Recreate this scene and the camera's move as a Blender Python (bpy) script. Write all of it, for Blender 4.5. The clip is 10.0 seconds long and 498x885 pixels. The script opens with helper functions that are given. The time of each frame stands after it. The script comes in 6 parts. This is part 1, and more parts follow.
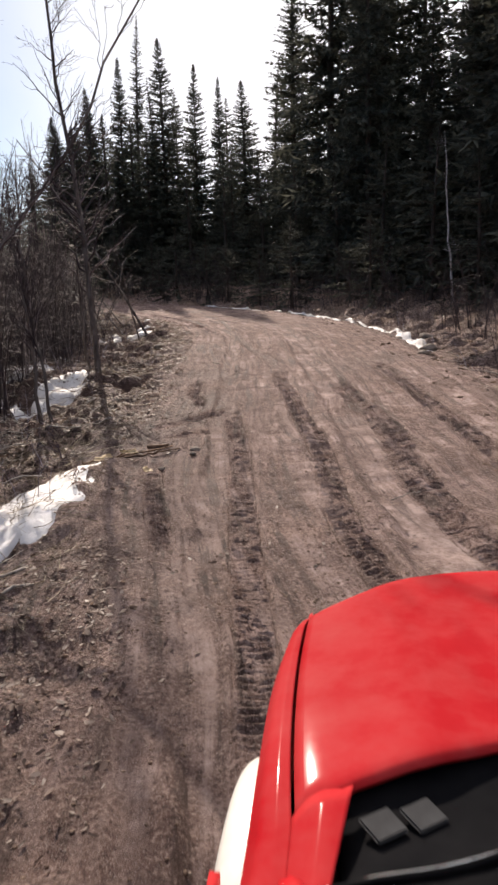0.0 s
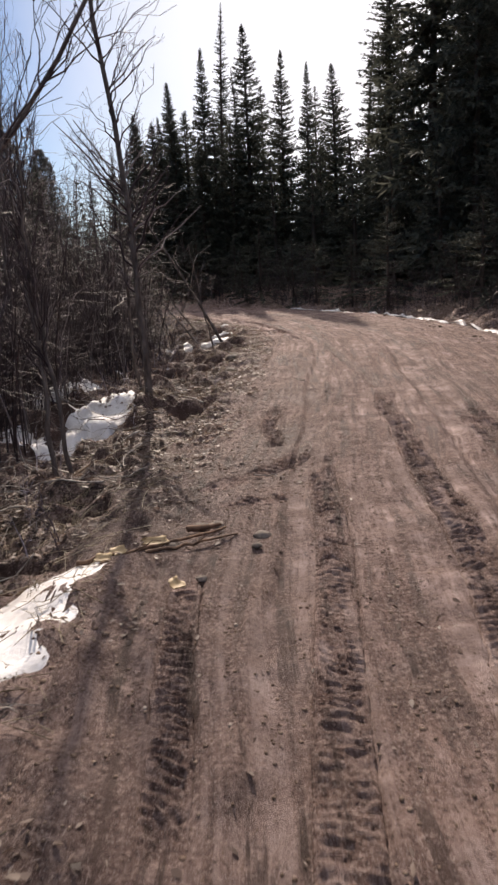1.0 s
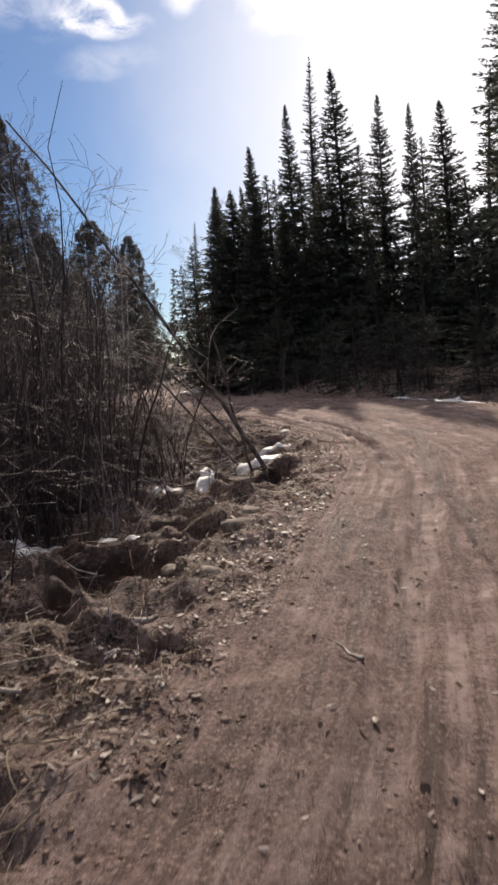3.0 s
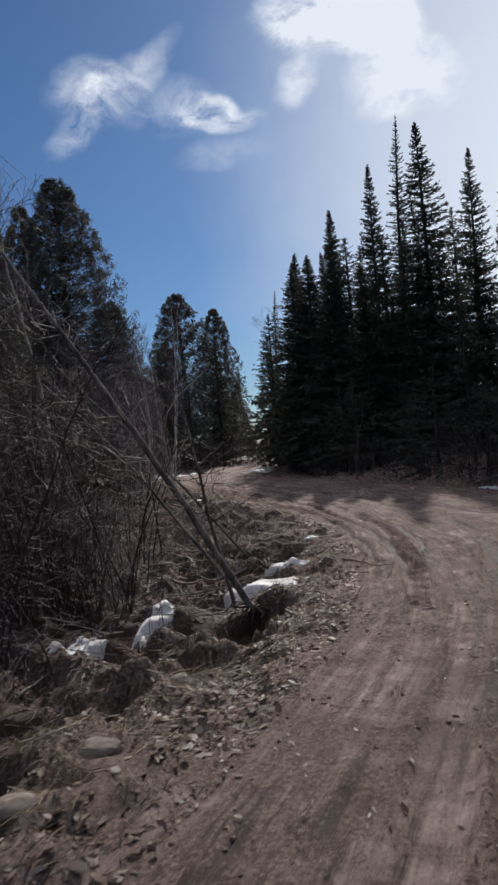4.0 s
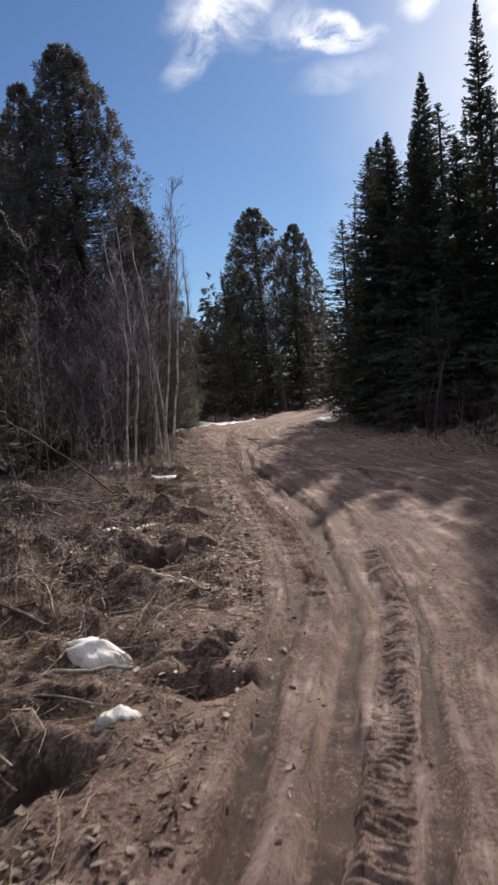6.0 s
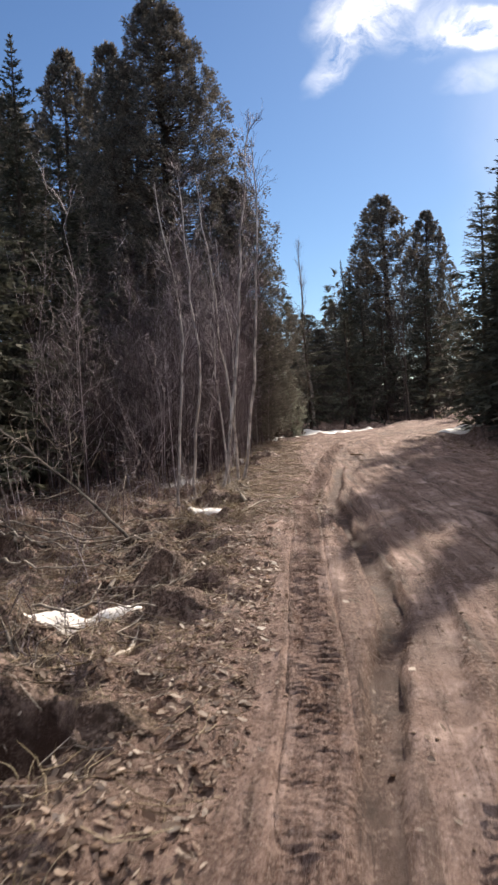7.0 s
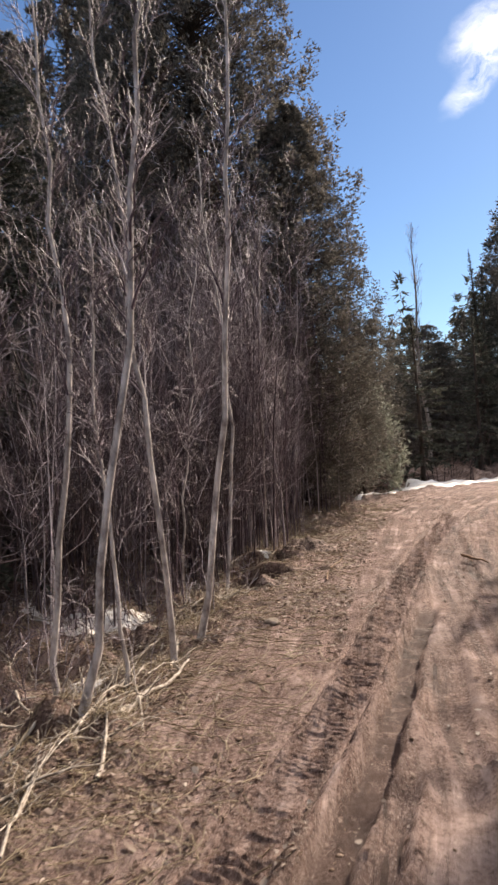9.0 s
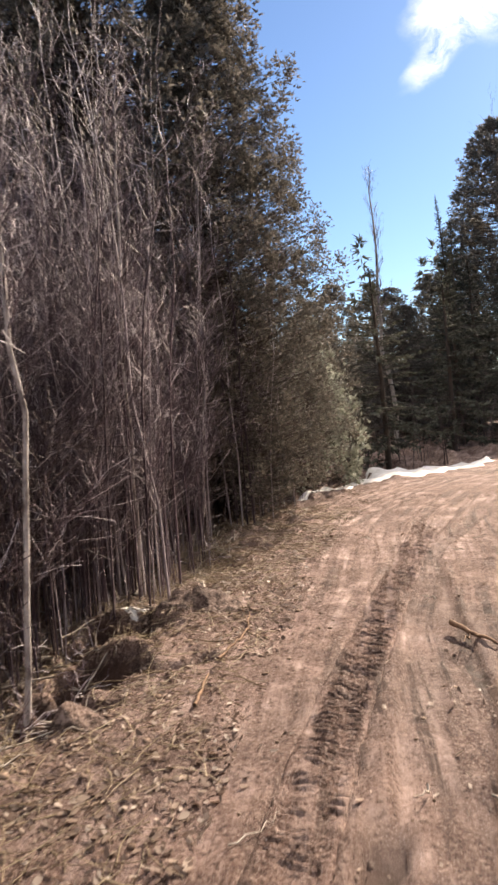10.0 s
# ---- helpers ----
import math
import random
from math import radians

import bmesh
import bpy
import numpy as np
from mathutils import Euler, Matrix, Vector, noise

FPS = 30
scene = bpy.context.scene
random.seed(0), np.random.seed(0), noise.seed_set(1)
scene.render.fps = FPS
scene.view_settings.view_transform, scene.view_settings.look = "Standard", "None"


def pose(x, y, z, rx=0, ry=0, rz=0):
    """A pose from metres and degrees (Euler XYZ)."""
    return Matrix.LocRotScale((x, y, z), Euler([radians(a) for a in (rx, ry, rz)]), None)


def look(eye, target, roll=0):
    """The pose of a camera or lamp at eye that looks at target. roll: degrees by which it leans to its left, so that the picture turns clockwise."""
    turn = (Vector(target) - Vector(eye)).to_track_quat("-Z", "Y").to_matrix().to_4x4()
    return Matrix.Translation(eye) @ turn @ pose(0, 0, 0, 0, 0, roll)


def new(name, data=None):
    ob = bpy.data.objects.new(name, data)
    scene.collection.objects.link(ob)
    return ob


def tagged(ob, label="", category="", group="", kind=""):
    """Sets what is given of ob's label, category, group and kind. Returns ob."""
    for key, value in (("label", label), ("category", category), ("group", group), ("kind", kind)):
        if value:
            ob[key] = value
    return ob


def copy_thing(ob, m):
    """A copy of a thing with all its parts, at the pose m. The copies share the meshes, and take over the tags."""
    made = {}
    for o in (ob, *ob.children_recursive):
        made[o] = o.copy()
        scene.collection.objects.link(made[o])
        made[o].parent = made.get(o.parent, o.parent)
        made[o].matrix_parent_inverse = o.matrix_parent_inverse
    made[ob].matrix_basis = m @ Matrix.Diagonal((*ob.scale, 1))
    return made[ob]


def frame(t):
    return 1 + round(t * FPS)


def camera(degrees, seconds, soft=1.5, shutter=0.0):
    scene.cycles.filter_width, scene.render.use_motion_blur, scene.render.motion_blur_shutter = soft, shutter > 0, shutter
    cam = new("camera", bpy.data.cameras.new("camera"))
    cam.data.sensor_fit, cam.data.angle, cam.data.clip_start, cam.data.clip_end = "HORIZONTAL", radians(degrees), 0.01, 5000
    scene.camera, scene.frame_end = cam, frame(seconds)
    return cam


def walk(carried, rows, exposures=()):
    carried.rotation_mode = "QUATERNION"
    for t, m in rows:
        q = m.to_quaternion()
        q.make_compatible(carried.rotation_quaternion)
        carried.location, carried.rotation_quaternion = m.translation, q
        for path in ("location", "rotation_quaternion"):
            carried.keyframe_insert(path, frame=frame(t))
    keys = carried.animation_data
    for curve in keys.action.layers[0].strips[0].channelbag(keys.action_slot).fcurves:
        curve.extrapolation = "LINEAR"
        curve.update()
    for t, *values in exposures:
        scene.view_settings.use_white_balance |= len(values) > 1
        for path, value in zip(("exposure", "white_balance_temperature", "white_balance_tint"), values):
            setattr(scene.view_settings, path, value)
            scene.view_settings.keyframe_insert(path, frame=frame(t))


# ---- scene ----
cam = camera(36.7, 10.0, soft=2.6, shutter=0.12)
PATH = [
    (0, (2.256, -1.005, 2.077), (2.095, 0.93, 1.596), -1.9),
    (0.5, (2.07, 0.499, 1.941), (1.76, 2.422, 1.487), -1.8),
    (1, (1.926, 2.169, 1.849), (1.535, 4.075, 1.386), -3.2),
    (1.5, (1.796, 3.965, 1.727), (1.373, 5.867, 1.276), -5.6),
    (2, (1.631, 5.914, 1.652), (1.219, 7.825, 1.229), -6.1),
    (2.5, (1.44, 8.016, 1.592), (0.98, 9.93, 1.239), -5.6),
    (3, (1.326, 10.074, 1.607), (0.637, 11.938, 1.384), -5.6),
    (3.2, (1.32, 10.868, 1.624), (0.527, 12.698, 1.474), -5.6),
    (4.3, (1.301, 15.228, 1.597), (0.319, 16.97, 1.603), -4.5),
    (4.5, (1.172, 16.009, 1.646), (0.12, 17.71, 1.633), -4.2),
    (5, (0.784, 17.879, 1.654), (-0.372, 19.508, 1.557), -4.3),
    (5.5, (0.268, 19.889, 1.651), (-0.877, 21.52, 1.48), -5.0),
    (5.7, (0.013, 20.671, 1.652), (-1.136, 22.301, 1.493), -4.7),
    (6.8, (-1.994, 24.99, 1.515), (-3.398, 26.409, 1.392), -4.3),
    (7, (-2.433, 25.73, 1.503), (-3.882, 27.104, 1.39), -3.4),
    (7.5, (-3.645, 27.679, 1.604), (-5.182, 28.959, 1.571), -2.7),
    (8, (-4.86, 29.401, 1.649), (-6.445, 30.622, 1.675), -3.5),
    (8.5, (-6.169, 31.049, 1.713), (-7.792, 32.218, 1.721), -3.7),
    (9, (-7.547, 32.688, 1.744), (-9.215, 33.791, 1.716), -3.1),
    (9.5, (-8.951, 34.298, 1.747), (-10.634, 35.377, 1.677), -3.2),
    (10, (-10.432, 35.859, 1.707), (-12.054, 37.026, 1.62), -4.6),
]
EXPOSURES = [
    (0, 0.36, 6800, 15), (1.5, 0.24, 6800, 16), (2.0, 0.34, 6800, 16), (2.5, 0.43, 6800, 16), (3.0, 0.24, 6800, 15), (3.6, 0.0, 6300, 12), (4.3, -0.48, 5900, 9), (4.9, -0.33, 5950, 9), (5.5, 0.1, 6300, 11), (5.7, 0.15, 6400, 12),
    (6.8, 0.6, 6900, 13), (7.5, 0.87, 7050, 13), (8.0, 0.8, 7050, 14), (8.5, 0.8, 7100, 14), (9.5, 1.25, 7300, 15), (10.0, 1.33, 7500, 15),
]
walk(cam, [(t, look(eye, target, roll)) for t, eye, target, roll in PATH], EXPOSURES)

# ---- sky and sun ----
SUN_ELEV, SUN_AZ = 31.0, 18.0  # degrees; azimuth to the left of +y
world = bpy.data.worlds.new("spring_sky")
scene.world = world
world.use_nodes = True
wn, wl = world.node_tree.nodes, world.node_tree.links
wn.clear()
w_out = wn.new("ShaderNodeOutputWorld")
w_bg = wn.new("ShaderNodeBackground")
w_sky = wn.new("ShaderNodeTexSky")
w_sky.sky_type = "NISHITA"
w_sky.sun_disc = False
w_sky.sun_elevation = radians(SUN_ELEV)
w_sky.sun_rotation = radians(-SUN_AZ)
w_sky.altitude = 300
w_sky.air_density, w_sky.dust_density, w_sky.ozone_density = 1.0, 0.25, 4.0
w_bg.inputs["Strength"].default_value = 0.065
w_co = wn.new("ShaderNodeTexCoord")


def sky_math(op, a, b=None, c=None):
    n = wn.new("ShaderNodeMath")
    n.operation = op
    for k, v in enumerate((a, b, c)):
        if v is None:
            continue
        if isinstance(v, (int, float)):
            n.inputs[k].default_value = v
        else:
            wl.new(v, n.inputs[k])
    return n.outputs[0]


def sky_cloud(way, wide, power):
    """A soft bank of cloud round one direction of the sky."""
    d = wn.new("ShaderNodeVectorMath")
    d.operation = "DOT_PRODUCT"
    wl.new(w_warp.outputs[0], d.inputs[0])
    d.inputs[1].default_value = Vector(way).normalized()
    m = wn.new("ShaderNodeMapRange")
    m.interpolation_type = "SMOOTHSTEP"
    wl.new(d.outputs["Value"], m.inputs["Value"])
    m.inputs["From Min"].default_value = math.cos(radians(wide))
    m.inputs["From Max"].default_value = math.cos(radians(wide * 0.15))
    m.inputs["To Max"].default_value = power
    return m.outputs[0]


w_noise = wn.new("ShaderNodeTexNoise")
w_noise.inputs["Scale"].default_value = 11.0
w_noise.inputs["Detail"].default_value = 6.0
wl.new(w_co.outputs["Generated"], w_noise.inputs["Vector"])
w_off = wn.new("ShaderNodeVectorMath")
w_off.operation = "MULTIPLY_ADD"
wl.new(w_noise.outputs["Color"], w_off.inputs[0])
w_off.inputs[1].default_value = (0.065, 0.065, 0.065)
w_off.inputs[2].default_value = (-0.0325, -0.0325, -0.0325)
w_add = wn.new("ShaderNodeVectorMath")
w_add.operation = "ADD"
wl.new(w_co.outputs["Generated"], w_add.inputs[0])
wl.new(w_off.outputs[0], w_add.inputs[1])
w_warp = wn.new("ShaderNodeVectorMath")
w_warp.operation = "NORMALIZE"
wl.new(w_add.outputs[0], w_warp.inputs[0])
w_wisp = wn.new("ShaderNodeTexNoise")
w_wisp.inputs["Scale"].default_value = 9.0
w_wisp.inputs["Detail"].default_value = 7.0
w_wisp.inputs["Roughness"].default_value = 0.62
w_map = wn.new("ShaderNodeMapping")
w_map.inputs["Scale"].default_value = (1.5, 1.2, 2.6)
w_map.inputs["Location"].default_value = (3.1, 0.7, 1.9)
wl.new(w_warp.outputs[0], w_map.inputs["Vector"])
wl.new(w_map.outputs[0], w_wisp.inputs["Vector"])
w_break = sky_math("MULTIPLY_ADD", w_wisp.outputs["Fac"], 4.4, -1.55)


def sky_wisp(middle, end, long, wide, power):
    """A drawn-out wisp of cloud: its middle, a point on its long line, half length and half width in degrees."""
    c = Vector(middle).normalized()
    a = (Vector(end) - c * Vector(end).dot(c)).normalized()
    terms = []
    for axis, half in ((a, long), (c.cross(a), wide)):
        d = wn.new("ShaderNodeVectorMath")
        d.operation = "DOT_PRODUCT"
        wl.new(w_warp.outputs[0], d.inputs[0])
        d.inputs[1].default_value = axis / math.sin(radians(half))
        terms.append(sky_math("MULTIPLY", d.outputs["Value"], d.outputs["Value"]))
    m = wn.new("ShaderNodeMapRange")
    m.interpolation_type = "SMOOTHSTEP"
    wl.new(sky_math("ADD", *terms), m.inputs["Value"])
    m.inputs["From Min"].default_value, m.inputs["From Max"].default_value = 1.9, 0.0
    m.inputs["To Max"].default_value = power
    return m.outputs[0]


cloud = None
for middle, end, long, wide, power in (((-0.531, 0.734, 0.423), (-0.597, 0.709, 0.376), 4.9, 1.25, 0.62), ((-0.428, 0.81, 0.402), (-0.391, 0.831, 0.395), 2.5, 1.0, 1.1), ((-0.48, 0.775, 0.413), (-0.44, 0.8, 0.405), 4.5, 1.6, 0.3),
                                       ((-0.332, 0.841, 0.427), (-0.31, 0.844, 0.437), 1.9, 1.0, 0.55), ((-0.218, 0.884, 0.413), (-0.172, 0.896, 0.409), 3.4, 2.2, 0.7), ((-0.272, 0.835, 0.479), (-0.221, 0.856, 0.467), 4.5, 2.2, 1.6),
                                       ((-0.436, 0.826, 0.357), (-0.394, 0.845, 0.361), 3.0, 1.0, 0.2), ((-0.55, 0.715, 0.432), (-0.52, 0.73, 0.446), 2.2, 1.6, 0.5)):
    w = sky_wisp(middle, end, long, wide, power)
    cloud = w if cloud is None else sky_math("ADD", cloud, w)
cloud = sky_math("MULTIPLY", cloud, w_break)
cloud = sky_math("ADD", cloud, sky_cloud((0.14, 0.97, 0.22), 39.0, 0.92))
# thin high cloud overhead, out of view, added to brighten the shade
w_sep = wn.new("ShaderNodeSeparateXYZ")
wl.new(w_co.outputs["Generated"], w_sep.inputs[0])
w_high = wn.new("ShaderNodeMapRange")
w_high.interpolation_type = "SMOOTHSTEP"
wl.new(w_sep.outputs["Z"], w_high.inputs["Value"])
w_high.inputs["From Min"].default_value, w_high.inputs["From Max"].default_value = 0.52, 0.85
w_veil = sky_math("MULTIPLY", w_high.outputs[0], sky_math("MULTIPLY_ADD", w_wisp.outputs["Fac"], 1.3, 0.0))
cloud = sky_math("ADD", cloud, w_veil)
w_clamp = wn.new("ShaderNodeClamp")
wl.new(cloud, w_clamp.inputs["Value"])
w_mix = wn.new("ShaderNodeMix")
w_mix.data_type = "RGBA"
wl.new(w_clamp.outputs[0], w_mix.inputs["Factor"])
w_tint = wn.new("ShaderNodeMix")
w_tint.data_type, w_tint.blend_type = "RGBA", "MULTIPLY"
w_tint.inputs["Factor"].default_value = 1.0
wl.new(w_sky.outputs[0], w_tint.inputs["A"])
w_tint.inputs["B"].default_value = (0.76, 0.93, 1.09, 1)
wl.new(w_tint.outputs["Result"], w_mix.inputs["A"])
w_mix.inputs["B"].default_value = (16.0, 16.2, 16.6, 1)
wl.new(w_mix.outputs["Result"], w_bg.inputs["Color"])
wl.new(w_bg.outputs[0], w_out.inputs["Surface"])

sun_data = bpy.data.lights.new("sun", "SUN")
sun_data.energy, sun_data.angle, sun_data.color = 5.0, radians(0.53), (1.0, 0.91, 0.79)
sun = new("sun", sun_data)
to_sun = Vector((-math.sin(radians(SUN_AZ)) * math.cos(radians(SUN_ELEV)), math.cos(radians(SUN_AZ)) * math.cos(radians(SUN_ELEV)), math.sin(radians(SUN_ELEV))))
sun.matrix_world = look(to_sun * 60, (0, 0, 0))

# ---- materials ----


def mat(name, rough=0.8, metal=0.0, spec=0.3):
    m = bpy.data.materials.new(name)
    m.use_nodes = True
    b = m.node_tree.nodes["Principled BSDF"]
    b.inputs["Roughness"].default_value = rough
    b.inputs["Metallic"].default_value = metal
    b.inputs["Specular IOR Level"].default_value = spec
    return m, m.node_tree.nodes, m.node_tree.links, b


def tex(n, l, scale, detail=5.0, rough=0.6, stretch=None):
    co = n.new("ShaderNodeTexCoord")
    t = n.new("ShaderNodeTexNoise")
    t.inputs["Scale"].default_value, t.inputs["Detail"].default_value, t.inputs["Roughness"].default_value = scale, detail, rough
    if stretch:
        mp = n.new("ShaderNodeMapping")
        mp.inputs["Scale"].default_value = stretch
        l.new(co.outputs["Object"], mp.inputs["Vector"])
        l.new(mp.outputs[0], t.inputs["Vector"])
    else:
        l.new(co.outputs["Object"], t.inputs["Vector"])
    return t.outputs["Fac"]


def ramp(n, l, fac, *stops):
    r = n.new("ShaderNodeValToRGB")
    while len(r.color_ramp.elements) < len(stops):
        r.color_ramp.elements.new(0.5)
    for e, (at, c) in zip(r.color_ramp.elements, stops):
        e.position, e.color = at, (*c, 1)
    l.new(fac, r.inputs[0])
    return r.outputs[0]


def mixed(n, l, fac, a, b, how="MIX"):
    m = n.new("ShaderNodeMix")
    m.data_type, m.blend_type = "RGBA", how
    for key, v in (("Factor", fac), ("A", a), ("B", b)):
        if isinstance(v, (int, float)):
            m.inputs[key].default_value = v
        elif isinstance(v, tuple):
            m.inputs[key].default_value = (*v, 1)
        else:
            l.new(v, m.inputs[key])
    return m.outputs["Result"]


def span(n, l, fac, a, b, c=0.0, d=1.0):
    m = n.new("ShaderNodeMapRange")
    m.inputs["From Min"].default_value, m.inputs["From Max"].default_value = a, b
    m.inputs["To Min"].default_value, m.inputs["To Max"].default_value = c, d
    l.new(fac, m.inputs["Value"])
    return m.outputs[0]


def bumped(n, l, b, fac, strength, dist):
    k = n.new("ShaderNodeBump")
    k.inputs["Strength"].default_value, k.inputs["Distance"].default_value = strength, dist
    l.new(fac, k.inputs["Height"])
    l.new(k.outputs[0], b.inputs["Normal"])


def attr(n, name):
    a = n.new("ShaderNodeAttribute")
    a.attribute_name = name
    return a.outputs["Fac"]


def math2(n, l, op, a, b):
    k = n.new("ShaderNodeMath")
    k.operation = op
    k.use_clamp = True
    for i, v in enumerate((a, b)):
        if isinstance(v, (int, float)):
            k.inputs[i].default_value = v
        else:
            l.new(v, k.inputs[i])
    return k.outputs[0]


def dirt_material():
    m, n, l, b = mat("packed_dirt", 0.9, spec=0.16)
    big, mid, fine, grit = tex(n, l, 0.7, 4), tex(n, l, 5.0, 7, 0.68), tex(n, l, 38.0, 6, 0.72), tex(n, l, 140.0, 4, 0.7)
    soil = ramp(n, l, mid, (0.32, (0.125, 0.072, 0.053)), (0.52, (0.25, 0.16, 0.126)), (0.68, (0.44, 0.31, 0.252)))
    pale = ramp(n, l, mid, (0.3, (0.48, 0.345, 0.28)), (0.7, (0.7, 0.545, 0.46)))
    lane = n.new("ShaderNodeAttribute")
    lane.attribute_name = "lane"
    streak = n.new("ShaderNodeTexNoise")
    streak.inputs["Scale"].default_value, streak.inputs["Detail"].default_value, streak.inputs["Roughness"].default_value = 1.0, 5.0, 0.65
    l.new(lane.outputs["Vector"], streak.inputs["Vector"])
    streak = streak.outputs["Fac"]
    # dry soil tone; the glint painted beside a rut uses it too
    dry_and_glint = math2(n, l, "MULTIPLY", math2(n, l, "ADD", attr(n, "dry_and_glint"), span(n, l, streak, 0.5, 0.62, 0.0, 0.8)), span(n, l, mid, 0.32, 0.55, 0.6, 1.0))
    col = mixed(n, l, dry_and_glint, soil, pale)
    col = mixed(n, l, span(n, l, big, 0.45, 0.62, 0.0, 0.4), col, (0.29, 0.19, 0.138))
    # wet soil tone; shade painted into hollows and mounds comes in with it
    wet_and_shade = math2(n, l, "MULTIPLY", math2(n, l, "ADD", attr(n, "wet_and_shade"), span(n, l, streak, 0.48, 0.38, 0.0, 0.75)), span(n, l, mid, 0.34, 0.52, 0.3, 1.0))
    col = mixed(n, l, wet_and_shade, col, (0.058, 0.034, 0.025))
    patch = tex(n, l, 1.7, 6, 0.7)
    col = mixed(n, l, span(n, l, patch, 0.56, 0.44, 0.0, 0.55), col, (0.13, 0.078, 0.058))
    mat_ = mixed(n, l, 0.35, tex(n, l, 15.0, 4, 0.62), fine)
    duff = ramp(n, l, mat_, (0.45, (0.024, 0.017, 0.013)), (0.52, (0.17, 0.112, 0.085)), (0.6, (0.5, 0.38, 0.3)))
    duff = mixed(n, l, span(n, l, big, 0.5, 0.62, 0.0, 0.35), duff, ramp(n, l, fine, (0.34, (0.04, 0.034, 0.016)), (0.62, (0.24, 0.19, 0.09))))
    lit = math2(n, l, "ADD", attr(n, "litter"), span(n, l, mid, 0.35, 0.65, -0.35, 0.35))
    lit = math2(n, l, "MULTIPLY", lit, attr(n, "litter"))
    col = mixed(n, l, lit, col, duff)
    calm = math2(n, l, "MULTIPLY", span(n, l, dry_and_glint, 0.1, 0.8, 1.0, 0.35), span(n, l, wet_and_shade, 0.55, 0.95, 1.0, 0.1))
    col = mixed(n, l, math2(n, l, "MULTIPLY", calm, span(n, l, fine, 0.54, 0.6, 0.0, 0.6)), col, (0.5, 0.375, 0.295))
    col = mixed(n, l, math2(n, l, "MULTIPLY", calm, span(n, l, fine, 0.47, 0.4, 0.0, 0.8)), col, (0.055, 0.034, 0.024))
    col = mixed(n, l, math2(n, l, "MULTIPLY", span(n, l, grit, 0.57, 0.64, 0.0, 0.75), span(n, l, wet_and_shade, 0.55, 0.95, 1.0, 0.15)), col, (0.6, 0.49, 0.41))
    col = mixed(n, l, 1.0, col, (0.99, 0.975, 1.05), "MULTIPLY")
    l.new(col, b.inputs["Base Color"])
    l.new(span(n, l, wet_and_shade, 0.0, 1.0, 0.9, 0.66), b.inputs["Roughness"])
    bumped(n, l, b, mixed(n, l, 0.5, mixed(n, l, 0.5, mid, fine), grit), 1.0, 0.06)
    return m


def bark_material(name, dark, lightc, scale=9.0, stretch=(1, 1, 0.25)):
    m, n, l, b = mat(name, 0.85)
    f = tex(n, l, scale, 6, 0.65, stretch)
    g = tex(n, l, 2.0, 3)
    col = ramp(n, l, f, (0.34, dark), (0.62, lightc))
    col = mixed(n, l, span(n, l, g, 0.4, 0.7, 0.0, 0.5), col, dark)
    l.new(col, b.inputs["Base Color"])
    bumped(n, l, b, f, 0.6, 0.02)
    return m


def island_material(name, *stops, rough=0.7, spec=0.25, through_light=0.0, mottle=0.0):
    """Colours that differ from piece to piece."""
    m, n, l, b = mat(name, rough, spec=spec)
    g = n.new("ShaderNodeNewGeometry")
    col = ramp(n, l, g.outputs["Random Per Island"], *stops)
    big = tex(n, l, 0.8, 3)
    col = mixed(n, l, span(n, l, big, 0.35, 0.65, 0.0, 0.45), col, stops[0][1])
    l.new(col, b.inputs["Base Color"])
    if through_light:
        t = n.new("ShaderNodeBsdfTranslucent")
        l.new(col, t.inputs["Color"])
        s = n.new("ShaderNodeMixShader")
        s.inputs[0].default_value = through_light
        l.new(b.outputs[0], s.inputs[1])
        l.new(t.outputs[0], s.inputs[2])
        l.new(s.outputs[0], n["Material Output"].inputs["Surface"])
    return m


def snow_material():
    m, n, l, b = mat("old_snow", 0.6, spec=0.4)
    f, g = tex(n, l, 3.0, 5), tex(n, l, 40.0, 5, 0.7)
    col = ramp(n, l, f, (0.3, (0.5, 0.455, 0.42)), (0.5, (0.7, 0.67, 0.65)), (0.7, (0.8, 0.78, 0.77)))
    col = mixed(n, l, span(n, l, g, 0.66, 0.74, 0, 0.7), col, (0.25, 0.19, 0.14))
    l.new(col, b.inputs["Base Color"])
    b.inputs["Subsurface Weight"].default_value = 0.15
    b.inputs["Subsurface Radius"].default_value = (0.02, 0.02, 0.025)
    bumped(n, l, b, mixed(n, l, 0.5, f, g), 0.5, 0.03)
    return m


def paint_material():
    m, n, l, b = mat("red_car_paint", 0.6, spec=0.01)
    f, g = tex(n, l, 3.0, 5), tex(n, l, 220.0, 3)
    col = ramp(n, l, f, (0.3, (0.4, 0.012, 0.016)), (0.7, (0.47, 0.022, 0.027)))
    col = mixed(n, l, span(n, l, tex(n, l, 6.0, 6), 0.4, 0.75, 0.0, 0.22), col, (0.42, 0.15, 0.13))
    l.new(col, b.inputs["Base Color"])
    b.inputs["Coat Weight"].default_value = 0.04
    l.new(span(n, l, f, 0.3, 0.7, 0.05, 0.1), b.inputs["Coat Roughness"])
    bumped(n, l, b, g, 0.03, 0.001)
    return m


def plain_material(name, a, c, rough=0.5, metal=0.0, spec=0.4, scale=12.0):
    m, n, l, b = mat(name, rough, metal, spec)
    l.new(ramp(n, l, tex(n, l, scale, 5), (0.3, a), (0.7, c)), b.inputs["Base Color"])
    return m


